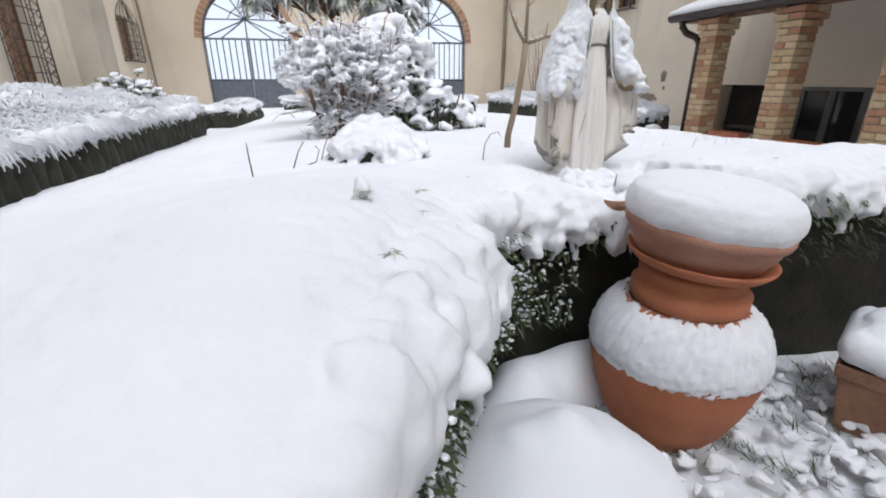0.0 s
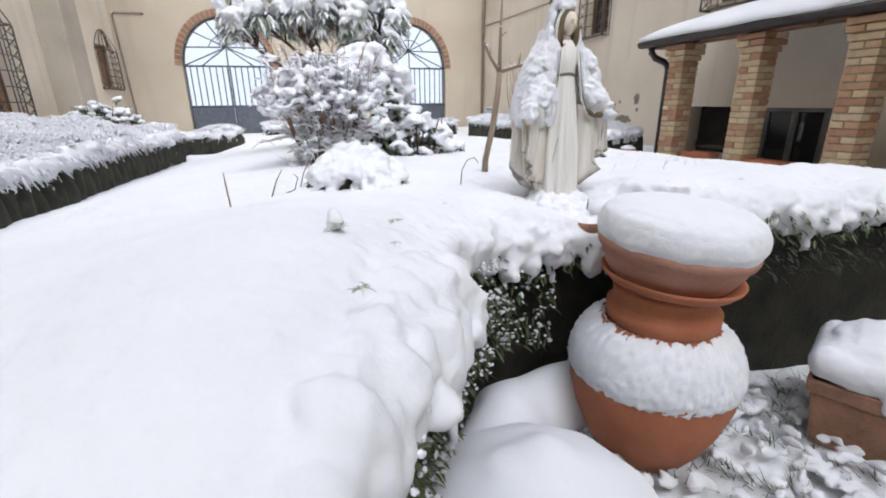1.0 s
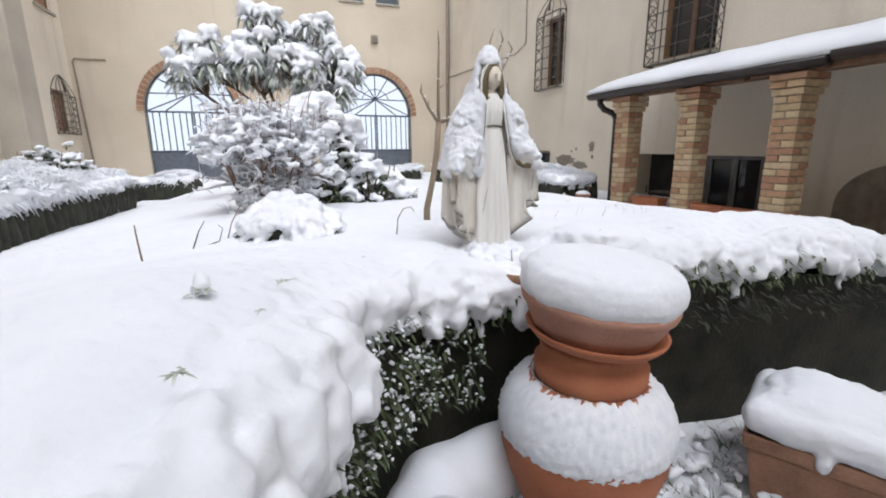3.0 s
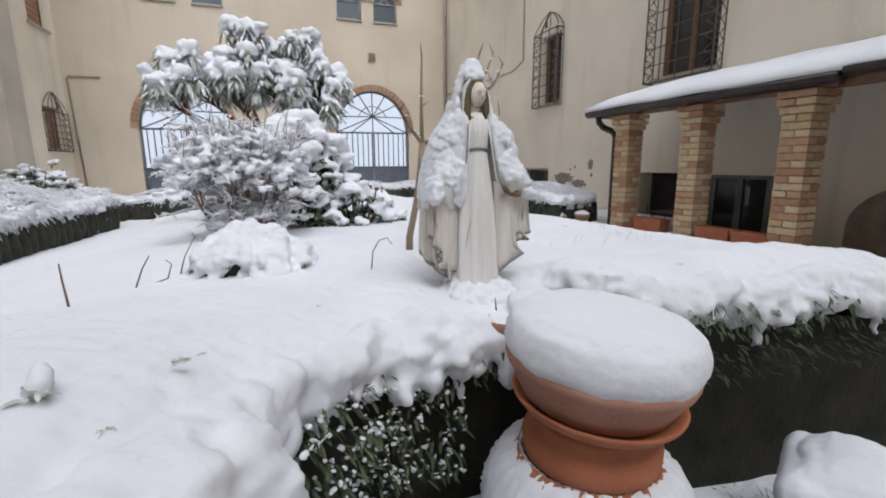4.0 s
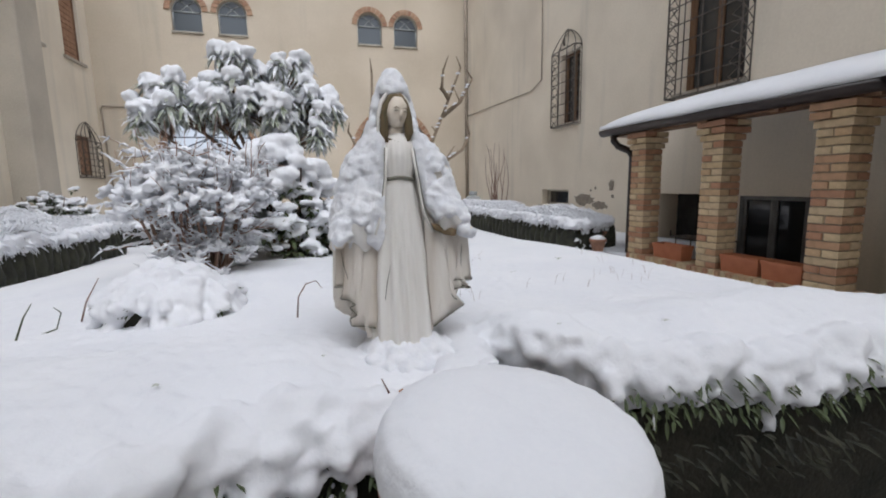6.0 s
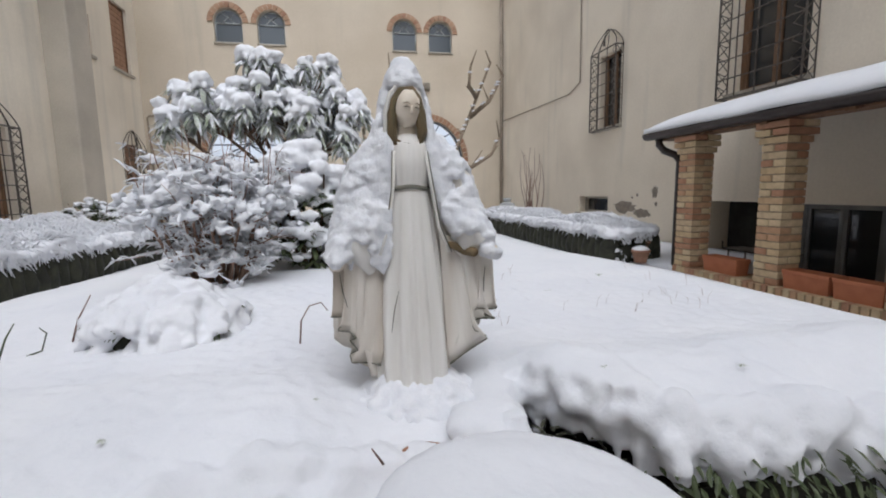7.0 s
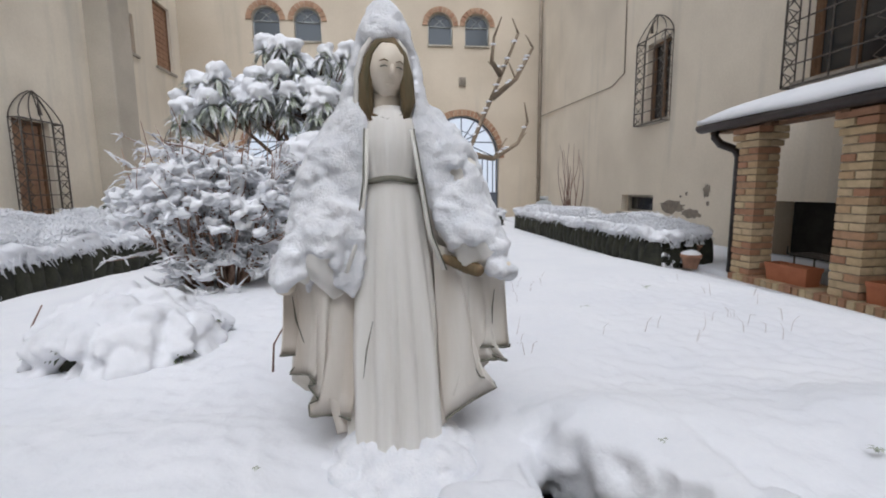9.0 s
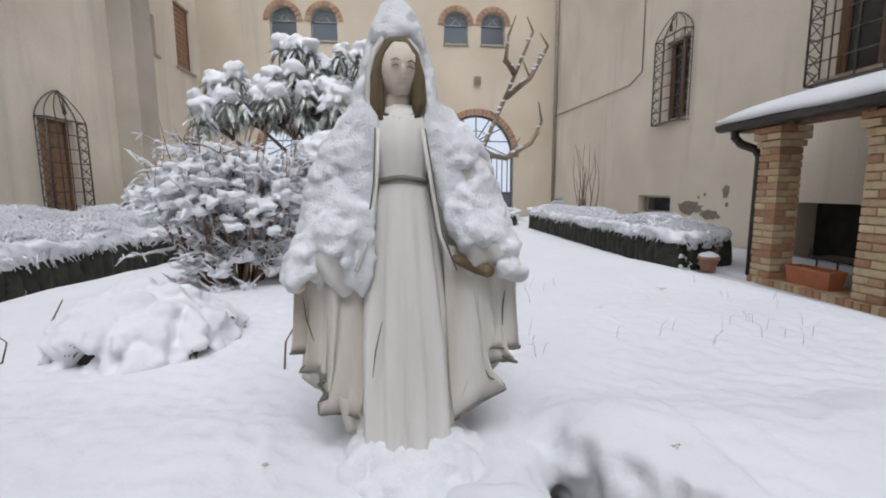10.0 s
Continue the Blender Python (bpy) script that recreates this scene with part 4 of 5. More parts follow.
for hem, ((xa, za), (xb, zb)) in CASCADES:
    run = [0.0]
    for (ax, az), (bx, bz) in zip(hem, hem[1:]):
        run.append(run[-1] + math.hypot(bx - ax, bz - az))
    M, H = 64, 10
    front, line = [], []
    for k in range(M + 1):
        q = run[-1] * k / M
        i = min(len(hem) - 2, max(n for n in range(len(run)) if run[n] <= q + 1e-9))
        f = (q - run[i]) / (run[i + 1] - run[i])
        hx, hz = hem[i][0] + (hem[i + 1][0] - hem[i][0]) * f, hem[i][1] + (hem[i + 1][1] - hem[i][1]) * f
        g = k / M
        tx0, tz0 = xa + (xb - xa) * g, za + (zb - za) * g
        pleat = (i + f) % 2
        pleat = pleat if pleat < 1 else 2 - pleat
        for j in range(H + 1):
            w = j / H
            ease = w ** 0.55
            x = hx + (tx0 - hx) * ease
            z = hz + (tz0 - hz) * w
            y = SY - 0.070 + 0.045 * (1 - min(1, abs(x) / 0.22)) + (1 - w) ** 1.5 * 0.020 * (pleat - 0.5) + 0.007 * math.sin(g * 19 + w) * w
            front.append((SX + x, y, z))
        line.append((SX + hx, SY - 0.070 + 0.045 * (1 - min(1, abs(hx) / 0.22)) + 0.020 * (pleat - 0.5) - 0.002, hz))
    k = H + 1
    n0 = len(front)
    faces = [(i * k + j, i * k + j + 1, (i + 1) * k + j + 1, (i + 1) * k + j) for i in range(M) for j in range(H)]
    rim = [i * k for i in range(M + 1)] + [M * k + j for j in range(1, H + 1)] + [i * k + H for i in range(M - 1, -1, -1)] + [j for j in range(H - 1, 0, -1)]
    st.add(front + [(x, y + 0.012, z) for x, y, z in front], faces + [tuple(p + n0 for p in f[::-1]) for f in faces] + [(a, b, b + n0, a + n0) for a, b in zip(rim, rim[1:] + rim[:1])], 4)
    st.tube(line, [0.0024 * (0.5 + abs(lumpy(x, z, 4, 45)) * 1.6) for x, y, z in line], 5, 3)
for sgn in (-1, 1):
    st.tube([(SX - 0.005 + sgn * 0.040, SY - 0.062, 1.475), (SX + sgn * 0.050, SY - 0.064, 1.38), (SX + sgn * 0.066, SY - 0.068, 1.28), (SX + sgn * 0.09, SY - 0.085, 1.215)], 0.004, 6)
    border = [(SX - 0.005 + sgn * 0.045, SY - 0.067, 1.475), (SX + sgn * 0.055, SY - 0.069, 1.38), (SX + sgn * 0.071, SY - 0.073, 1.28), (SX + sgn * 0.095, SY - 0.090, 1.215)]
    st.tube(border[:3] if sgn < 0 else border, 0.0016, 5, 3)
for x0, z0, x1, z1, y0 in ((0.192, 1.17, 0.188, 1.10, -0.066), (-0.192, 1.17, -0.175, 1.08, -0.066), (-0.045, 1.12, -0.066, 1.01, -0.082)):
    st.tube([(SX + x0, SY + y0, z0), (SX + (x0 + x1) / 2 - 0.003, SY + y0 - 0.003, (z0 + z1) / 2), (SX + x1, SY + y0, z1)], [0.0006, 0.0018, 0.0006], 5, 3)
# neck, head, hair
st.tube([(SX - 0.012, SY - 0.015, 1.49), (SX - 0.01, SY - 0.022, 1.56)], [0.03, 0.026], 16, 2)
HD = Vector((SX - 0.007, SY - 0.036, 1.583))
tilt = Euler((radians(12), radians(4), radians(14)))
st.blob(HD, (0.037, 0.041, 0.053), tilt, 0.0, 2)
turn = tilt.to_matrix()
F = lambda x, y, z: HD + turn @ Vector((x, y, z))
st.tube([F(0, -0.040, 0.010), F(0, -0.0455, -0.006), F(0, -0.041, -0.010)], [0.003, 0.0055, 0.004], 8, 2)
for sgn in (-1, 1):
    st.tube([F(sgn * 0.007, -0.0388, 0.014), F(sgn * 0.014, -0.0378, 0.017), F(sgn * 0.022, -0.033, 0.013)], [0.0008, 0.0015, 0.0008], 5, 1)
    st.tube([F(sgn * 0.008, -0.0392, 0.006), F(sgn * 0.014, -0.0382, 0.007), F(sgn * 0.020, -0.0352, 0.004)], 0.0013, 5, 3)
st.tube([F(-0.008, -0.0385, -0.024), F(0, -0.0405, -0.0235), F(0.008, -0.0385, -0.024)], [0.001, 0.002, 0.001], 6, 2)
arc = [(-0.040, 1.487), (-0.047, 1.52), (-0.045, 1.565), (-0.037, 1.60), (-0.020, 1.629), (0.004, 1.630), (0.020, 1.606), (0.028, 1.567), (0.031, 1.525), (0.024, 1.49)]
st.tube([(SX + x, SY - 0.045, z) for x, z in arc], [0.006, 0.014, 0.014, 0.012, 0.011, 0.011, 0.012, 0.014, 0.014, 0.006], 10, 1)
for q in range(6):
    st.tube([(SX + x * (0.93 + 0.035 * q), SY - 0.057 + 0.003 * q, z + 0.004 * math.sin(z * 60 + q)) for x, z in arc], 0.0024, 5, 1)
st.tube([(SX + x * 1.30 - 0.002, SY - 0.040, 1.5 + (z - 1.493) * 1.05) for x, z in arc], 0.007, 8, 0)
st.tube([(SX - 0.035, SY - 0.05, 1.502), (SX - 0.008, SY - 0.062, 1.492), (SX + 0.022, SY - 0.05, 1.502)], 0.0035, 6, 1)
# feet and plinth
st.blob((SX + 0.012, SY - 0.085, 0.80), (0.016, 0.03, 0.016), rough=0.03, slot=3)
st.blob((SX, SY, 0.77), (0.14, 0.12, 0.05), rough=0.03)
made("statue", st, [STATUE, HAIR, SKIN, TRIM, MANTLE], None, "weathered white painted statue of a robed standing figure", "statue")


def inside(x, z, poly):
    hit = False
    for (ax, az), (bx, bz) in zip(poly, poly[1:] + poly[:1]):
        if (az > z) != (bz > z) and x < (bx - ax) * (z - az) / (bz - az) + ax:
            hit = not hit
    return hit


random.seed(21), np.random.seed(21)
LEFT_SNOW = [(-0.05, 1.53), (-0.046, 1.45), (-0.054, 1.37), (-0.06, 1.28), (-0.062, 1.20), (-0.083, 1.165), (-0.105, 1.19), (-0.121, 1.25), (-0.155, 1.258), (-0.16, 1.19), (-0.18, 1.165), (-0.206, 1.172), (-0.214, 1.249), (-0.187, 1.371), (-0.150, 1.451), (-0.09, 1.52)]
RIGHT_SNOW = [(0.05, 1.53), (0.048, 1.46), (0.062, 1.39), (0.082, 1.31), (0.115, 1.25), (0.15, 1.262), (0.172, 1.285), (0.195, 1.24), (0.205, 1.20), (0.226, 1.195), (0.236, 1.235), (0.23, 1.255), (0.187, 1.37), (0.147, 1.452), (0.09, 1.52)]
ss = Soup()
for poly in (LEFT_SNOW, RIGHT_SNOW):
    k = 0
    while k < 2700:
        x, z = U(-0.23, 0.24), U(1.15, 1.54)
        if not inside(x, z, poly):
            continue
        k += 1
        l, r = width(z)
        e = min(1.0, abs(x) / (r if x > 0 else -l))
        y = 0.030 - 0.068 * math.sqrt(max(0.0, 1 - e ** 2.4)) - (0.030 if z < 1.33 and e < 0.85 else 0.012)
        loose = 0.6 if e < 0.45 else 1.0
        ss.blob((SX + x, SY + y + U(-0.0025, 0.002) + 0.006 * lumpy(x, z, 3, 22), z), U(0.0105, 0.0135) * loose, rough=0.1)
    for k in range(760):
        z = U(1.2, 1.56)
        l, r = width(z)
        e = (l + 0.008) if poly is LEFT_SNOW else (r - 0.008)
        ss.blob((SX + e, SY + U(-0.03, 0.07), z), U(0.0115, 0.0145), rough=0.1)
for elbow, wrist, hang, sgn in SLEEVES:
    for a, b, ra, rb in (((sgn * 0.085, 0.01, 1.46), (sgn * 0.125, -0.005, 1.40), 0.045, 0.046), ((sgn * 0.125, -0.005, 1.40), elbow, 0.046, 0.042), (elbow, wrist, 0.042, 0.028),
                         ((sgn * 0.115, -0.02, 1.36), ((elbow[0] + hang[0]) / 2, -0.04, 1.29), 0.03, 0.045), (((elbow[0] + hang[0]) / 2, -0.04, 1.29), ((wrist[0] + hang[0]) / 2, -0.055, 1.235), 0.045, 0.042)):
        a, b = Vector(a), Vector(b)
        d = (b - a).normalized()
        u = d.cross(Vector((0, 1, 0))).normalized()
        v = d.cross(u)
        for k in range(150):
            f, w = U(0, 1), U(0, 6.28)
            nrm = u * math.cos(w) + v * math.sin(w)
            if nrm.y > 0.45 or (nrm.z < -0.3 and nrm.y > -0.3):
                continue
            p = a.lerp(b, f) + nrm * (ra + (rb - ra) * f + U(-0.004, 0.005))
            if p.z > 1.18 and inside(p.x, p.z, LEFT_SNOW if sgn < 0 else RIGHT_SNOW):
                ss.blob((SX + p.x, SY + p.y, p.z), U(0.009, 0.014), rough=0.15)
for k in range(900):
    d = Vector((random.gauss(0, 1), random.gauss(0, 1), random.gauss(0, 1))).normalized()
    up = max(0.0, d.z)
    p = Vector((-0.010 + 0.058 * d.x * (1 - 0.35 * up) * (1 if d.z > 0 else 1 - 0.5 * d.z), 0.008 + 0.066 * d.y * (1 - 0.2 * up), 1.585 + 0.125 * d.z))
    if p.z < 1.49 or (p.y < -0.012 and p.z < 1.64):
        continue
    ss.blob((SX + p.x, SY + p.y, p.z), U(0.011, 0.017), rough=0.08)
for sgn in (-1, 1):
    for k in range(26):
        ss.blob((SX + sgn * U(0.18, 0.215), SY - U(0.06, 0.12), U(1.195, 1.25) + (0 if sgn < 0 else 0.01)), U(0.010, 0.018), rough=0.15)
for k in range(170):
    a, q = U(2.9, 6.5), U(0.75, 1.6)
    ss.blob((SX + 0.105 * q * math.cos(a), SY - 0.01 + 0.10 * q * math.sin(a), 0.905 - 0.065 * q + 0.03 * lumpy(a * 2, q, 2, 2.0)), U(0.016, 0.028), rough=0.08)
melt(made("statue_snow", ss, FROST, None, "fluffy snow clinging to hood, shoulders and sleeves", "snow", "stuff"), 0.005, 6, 0.009, 0.02)


# ---- plants ----
def leaf(s, p, d, ln, w, droop=0.3):
    """A lance-shaped leaf from p along d, folded along its rib."""
    d = Vector(d).normalized()
    a = d.cross(Vector((0, 0, 1)))
    a = a.normalized() if a.length > 0.05 else Vector((1, 0, 0))
    up = a.cross(d)
    q = [Vector(p) + d * ln * f + Vector((0, 0, -droop * ln * f * f)) for f in (0, 0.35, 0.7, 1)]
    s.add([q[0], q[1] + a * w + up * w * 0.3, q[1] - a * w + up * w * 0.3, q[1], q[2] + a * w * 0.8 + up * w * 0.2, q[2] - a * w * 0.8 + up * w * 0.2, q[2], q[3]],
          [(0, 3, 1), (0, 2, 3), (1, 3, 6, 4), (3, 2, 5, 6), (4, 6, 7), (6, 5, 7)])


def stem(s, a, b, r0, r1, bend=0.1, n=5, slot=0):
    a, b = Vector(a), Vector(b)
    side = Vector((U(-1, 1), U(-1, 1), U(-0.4, 0.4))) * bend * (b - a).length
    pts = [a.lerp(b, k / n) + side * math.sin(math.pi * k / n) + Vector((U(-1, 1), U(-1, 1), 0)) * 0.02 * (b - a).length for k in range(n + 1)]
    s.tube(pts, [r0 + (r1 - r0) * k / n for k in range(n + 1)], 6, slot)
    return pts


def leafy_tree(x, y, z):
    random.seed(31), np.random.seed(31)
    t = thing("evergreen_tree", (x, y, z), "broad-leaved evergreen tree bowed with heavy snow clumps", "tree")
    tr, lv, lw, sn = Soup(), Soup(), Soup(), Soup()
    lobes = [((-0.66, 0.0, 1.50), (0.30, 0.28, 0.20)), ((-0.20, 0.05, 1.74), (0.26, 0.28, 0.24)), ((0.26, 0.0, 1.70), (0.30, 0.3, 0.26)), ((0.58, -0.05, 1.40), (0.22, 0.25, 0.2)), ((-0.30, -0.1, 1.38), (0.24, 0.25, 0.16)), ((0.10, -0.15, 1.42), (0.26, 0.25, 0.18)), ((-0.86, -0.05, 1.36), (0.20, 0.22, 0.16)), ((0.36, -0.12, 1.20), (0.30, 0.25, 0.14))]
    top = stem(tr, (0, 0, -0.1), (-0.02, 0, 0.75), 0.05, 0.035, 0.04)[-1]
    for c, r in lobes:
        b = stem(tr, top, Vector(c) - Vector((0, 0, r[2] * 0.7)), 0.024, 0.012, 0.12)
        for k in range(15):
            a, e = 2.4 * k + U(-0.4, 0.4), math.asin(U(-0.45, 1))
            p = Vector(c) + Vector((r[0] * math.cos(a) * math.cos(e), r[1] * math.sin(a) * math.cos(e), r[2] * math.sin(e))) * U(0.75, 1.05)
            stem(tr, b[-1 - k % 2], p, 0.010, 0.006, 0.12, 3)
            for q in range(26):
                w = 2.4 * q + U(-0.3, 0.3)
                leaf(lw if q % 5 < 2 else lv, p + Vector((0, 0, U(-0.05, 0.03))), (math.cos(w), math.sin(w), U(-0.9, 0.45)), U(0.10, 0.17), U(0.014, 0.021), U(0.3, 0.8))
            if random.random() < (1.0 if e > -0.1 else 0.45):
                big = U(0.75, 1.25)
                for q in range(5):
                    w, d = U(0, 6.28), U(0, 0.055) * big
                    sn.blob(p + Vector((d * math.cos(w), d * math.sin(w), 0.045 + U(-0.02, 0.03))), (U(0.045, 0.075) * big, U(0.045, 0.075) * big, U(0.035, 0.06) * big), Euler((U(-0.4, 0.4), U(-0.4, 0.4), 0)))
                for q in range(5):
                    w = U(0, 6.28)
                    d = U(0.06, 0.11)
                    sn.tube([p + Vector((0.04 * math.cos(w), 0.04 * math.sin(w), 0.03)), p + Vector((d * math.cos(w), d * math.sin(w), -0.01)), p + Vector((1.25 * d * math.cos(w), 1.25 * d * math.sin(w), -0.05))], [0.03, 0.022, 0.008], 6)
    made("trunk", tr, BARK, t)
    made("crown", lv, LEAF_FROST, t, "frosted narrow green leaves", kind="stuff", smooth=False)
    made("snowy_leaves", lw, FROST, t, "leaves coated in snow", kind="stuff", smooth=False)
    melt(made("snow_clumps", sn, SNOW, t, "clumps of snow", kind="stuff"), 0.014, 1, 0.020, 0.04)


leafy_tree(-0.12, 5.4, 0.66)


def twiggy_shrub(x, y, z):
    random.seed(41), np.random.seed(41)
    t = thing("bare_shrub", (x, y, z), "multi-stemmed bare shrub laden with snow", "shrub")
    sn, fr = Soup(), Soup()

    def laden(pts, w):
        """Snow lying along a branch, thickest in its middle."""
        pts = [Vector(p) for p in pts]
        n = len(pts)
        sn.tube([p + Vector((U(-1, 1) * w * 0.3, U(-1, 1) * w * 0.3, w * 0.75)) for p in pts], [w * (0.35 + 0.8 * math.sin(math.pi * (k + 0.6) / (n + 0.4))) * U(0.75, 1.25) for k in range(n)], 7)
        for p in pts[1:]:
            for q in range(3):
                a = U(0, 6.28)
                d = Vector((math.cos(a), math.sin(a), U(-0.9, 0.5))) * U(0.02, 0.06)
                fr.tube([p, p + d * 0.5 + Vector((0, 0, 0.004)), p + d], [0.004, U(0.003, 0.006), 0.0012], 5)

    for k in range(38):
        tr = Soup()
        a = 2.4 * k + U(-0.3, 0.3)
        q = math.sqrt((k + 0.5) / 38)
        foot = Vector((0.12 * math.cos(a) * q, 0.12 * math.sin(a) * q, -0.05))
        r, h = 0.40 * q, U(0.52, 0.80) - 0.12 * q * q
        tip = Vector((r * math.cos(a), r * math.sin(a) * 0.85, h))
        pts = stem(tr, foot, tip, U(0.008, 0.014), 0.004, 0.07)
        out = Vector((math.cos(a), math.sin(a), 0))
        for m in range(8):
            p = pts[-1 - random.randrange(4)]
            b = p + out * U(-0.04, 0.15) + Vector((U(-0.11, 0.11), U(-0.11, 0.11), U(-0.05, 0.12)))
            mid = stem(tr, p, b, 0.004, 0.0016, 0.15, 3)
            if m % 4:
                laden(mid, U(0.005, 0.013))
        laden(pts[4:], U(0.008, 0.014))
        for m in range(2):
            p = pts[-1 - m]
            stem(tr, p, p + out * U(0.0, 0.08) + Vector((U(-0.05, 0.05), U(-0.05, 0.05), U(0.10, 0.24))), 0.0032, 0.0014, 0.1, 3)
        for m in range(26):
            p = pts[random.randrange(2, 6)] + Vector((U(-0.06, 0.06), U(-0.06, 0.06), U(-0.06, 0.06)))
            w = U(0, 6.28)
            e = p + Vector((math.cos(w) * U(0.04, 0.12), math.sin(w) * U(0.04, 0.12), U(-0.07, 0.03)))
            fr.tube([p, (p + e) / 2 + Vector((0, 0, 0.012)), e], [0.0015, U(0.0025, 0.006), 0.0015], 5)
        made("stem", tr, STEM, t)
    for k in range(340):
        a, q = U(0, 6.28), U(0, 1) ** 0.5
        c = Vector((0.47 * q * math.cos(a), 0.44 * q * math.sin(a), 0.76 - 0.26 * q * q + U(-0.20, 0.0)))
        for m in range(3):
            p = c + Vector((U(-0.035, 0.035), U(-0.035, 0.035), U(-0.015, 0.012)))
            sn.blob(p, (U(0.014, 0.036), U(0.014, 0.034), U(0.009, 0.020)), Euler((U(-0.5, 0.5), U(-0.5, 0.5), U(0, 3))), 0.35)
    for k in range(46):
        a, w = U(0, 6.28), U(0.14, 0.30)
        p = Vector((w * math.cos(a), w * math.sin(a), U(-0.03, 0.20)))
        sn.blob(p, (U(0.02, 0.05), U(0.02, 0.05), U(0.015, 0.03)), rough=0.3)
        for q in range(10):
            b = U(0, 6.28)
            d = Vector((math.cos(b), math.sin(b), U(-0.3, 0.9))) * U(0.04, 0.10)
            fr.tube([p, p + d * 0.6, p + d], [0.005, U(0.004, 0.008), 0.0015], 5)
    made("rimed_twig", fr, FROST, t, "thin twigs coated in rime", kind="stuff")
    melt(made("snow_clump", sn, SNOW, t, "clumps of snow", kind="stuff"), 0.0085, 1, 0.020, 0.03)


twiggy_shrub(-0.33, 3.72, 0.85)


def leafy_bush(name, x, y, z, rx, ry, rz, seed, label, snowy=0.8, n=90, ln=0.07, heavy=0):
    random.seed(seed), np.random.seed(seed)
    t = thing(name, (x, y, z), label, "bush")
    core, lv, sn = Soup(), Soup(), Soup()
    for k in range(7):
        a = k * 0.9
        stem(core, (0.03 * math.cos(a), 0.03 * math.sin(a), -0.05), (rx * 0.6 * math.cos(a), ry * 0.6 * math.sin(a), rz * 0.75), 0.014, 0.005)
    for k in range(n):
        a, e = U(0, 6.28), math.asin(U(0.02, 1))
        p = Vector((rx * math.cos(a) * math.cos(e), ry * math.sin(a) * math.cos(e), rz * math.sin(e))) * U(0.75, 1.02) * (0.85 + 0.3 * noise.noise(Vector((a, e * 2, seed))))
        for q in range(11):
            w = U(0, 6.28)
            leaf(lv, p + Vector((U(-0.03, 0.03), U(-0.03, 0.03), U(-0.04, 0.01))), (math.cos(w), math.sin(w), U(-0.5, 0.4)), U(0.6, 1.2) * ln, ln * 0.2, 0.35)
        if random.random() < snowy * (0.35 + e):
            for q in range(4):
                sn.blob(p + Vector((U(-0.05, 0.05), U(-0.05, 0.05), U(0.0, 0.035))), (U(0.03, 0.07), U(0.03, 0.065), U(0.018, 0.035)), Euler((U(-0.5, 0.5), U(-0.5, 0.5), 0)))
    for k in range(heavy):
        a, e = 2.4 * k, math.asin(U(0.55, 1))
        p = Vector((rx * math.cos(a) * math.cos(e), ry * math.sin(a) * math.cos(e), rz * math.sin(e))) * U(0.9, 1.0)
        sn.blob(p, (U(0.07, 0.12), U(0.07, 0.11), U(0.04, 0.065)), rough=0.06)
    made("branches", core, BARK, t)
    made("leaves", lv, LEAF, t, "dark green leaves", kind="stuff", smooth=False)
    melt(made("snow_clumps", sn, SNOW, t, "clumps of snow", kind="stuff"), 0.015, 2, 0.02, 0.04)


leafy_bush("evergreen_bush", 0.10, 4.55, 0.74, 0.50, 0.42, 1.06, 51, "tall dark evergreen bush under a thick snow crown", 1.0, 170, 0.09, 44)
leafy_bush("evergreen_bush", 0.55, 4.45, 0.72, 0.42, 0.36, 0.55, 52, "low rounded dark-green bush half covered in snow", 0.75, 90)
leafy_bush("evergreen_bush", -3.9, 9.9, 0.55, 0.75, 0.65, 0.95, 53, "feathery bush rising behind the snowy hedge", 0.9, 160, 0.09)


def snow_hump(x, y, z, rx, ry, rz, seed, label):
    random.seed(seed), np.random.seed(seed)
    t = thing("snowed_bush", (x, y, z), label, "bush")
    sn, lv, core = Soup(), Soup(), Soup()
    core.blob((0, 0, rz * 0.25), (rx * 0.84, ry * 0.84, rz * 0.6), rough=0.08)
    sn.blob((0, 0, rz * 0.5), (rx * 0.78, ry * 0.78, rz * 0.42), rough=0.03)
    for k in range(150):
        a, e = U(0, 6.28), math.asin(U(0.35, 1))
        p = Vector((rx * math.cos(a) * math.cos(e), ry * math.sin(a) * math.cos(e), rz * math.sin(e))) * U(0.85, 0.97)
        r = U(0.03, 0.05)
        sn.blob(p, (r, r, r * 0.8))
    for k in range(84):
        # lobes that hang over the sides, with leaves in the gaps
        a = 2.4 * k
        e = U(0.02, 0.55)
        p = Vector((rx * math.cos(a) * math.cos(e), ry * math.sin(a) * math.cos(e), rz * math.sin(e))) * U(0.93, 1.05)
        d = Vector((math.cos(a), math.sin(a), 0))
        if lumpy(math.cos(a) * 3, math.sin(a) * 3, e * 6, 1.0) > -0.12:
            r = U(0.016, 0.028)
            sn.tube([p - d * 0.05 + Vector((0, 0, 0.05)), p + Vector((0, 0, 0.02)), p + d * 0.025 - Vector((0, 0, U(0.0, 0.03)))], [r * 0.9, r * 1.1, r * 0.6], 8)
            sn.blob(p + d * 0.02, (r, r, r))
        for q in range(5):
            w = a + U(-0.7, 0.7)
            leaf(lv, p - d * 0.02, (math.cos(w), math.sin(w), U(-0.5, 0.4)), U(0.035, 0.065), 0.008, 0.3)
    made("branches", core, HEDGE, t, "dark filling among dense twigs", kind="stuff")
    made("leaves", lv, LEAF, t, "dark green leaf tips", kind="stuff", smooth=False)
    melt(made("snow_cover", sn, SNOW, t, "thick lumpy snow", kind="stuff"), 0.009, 1, 0.018, 0.035)


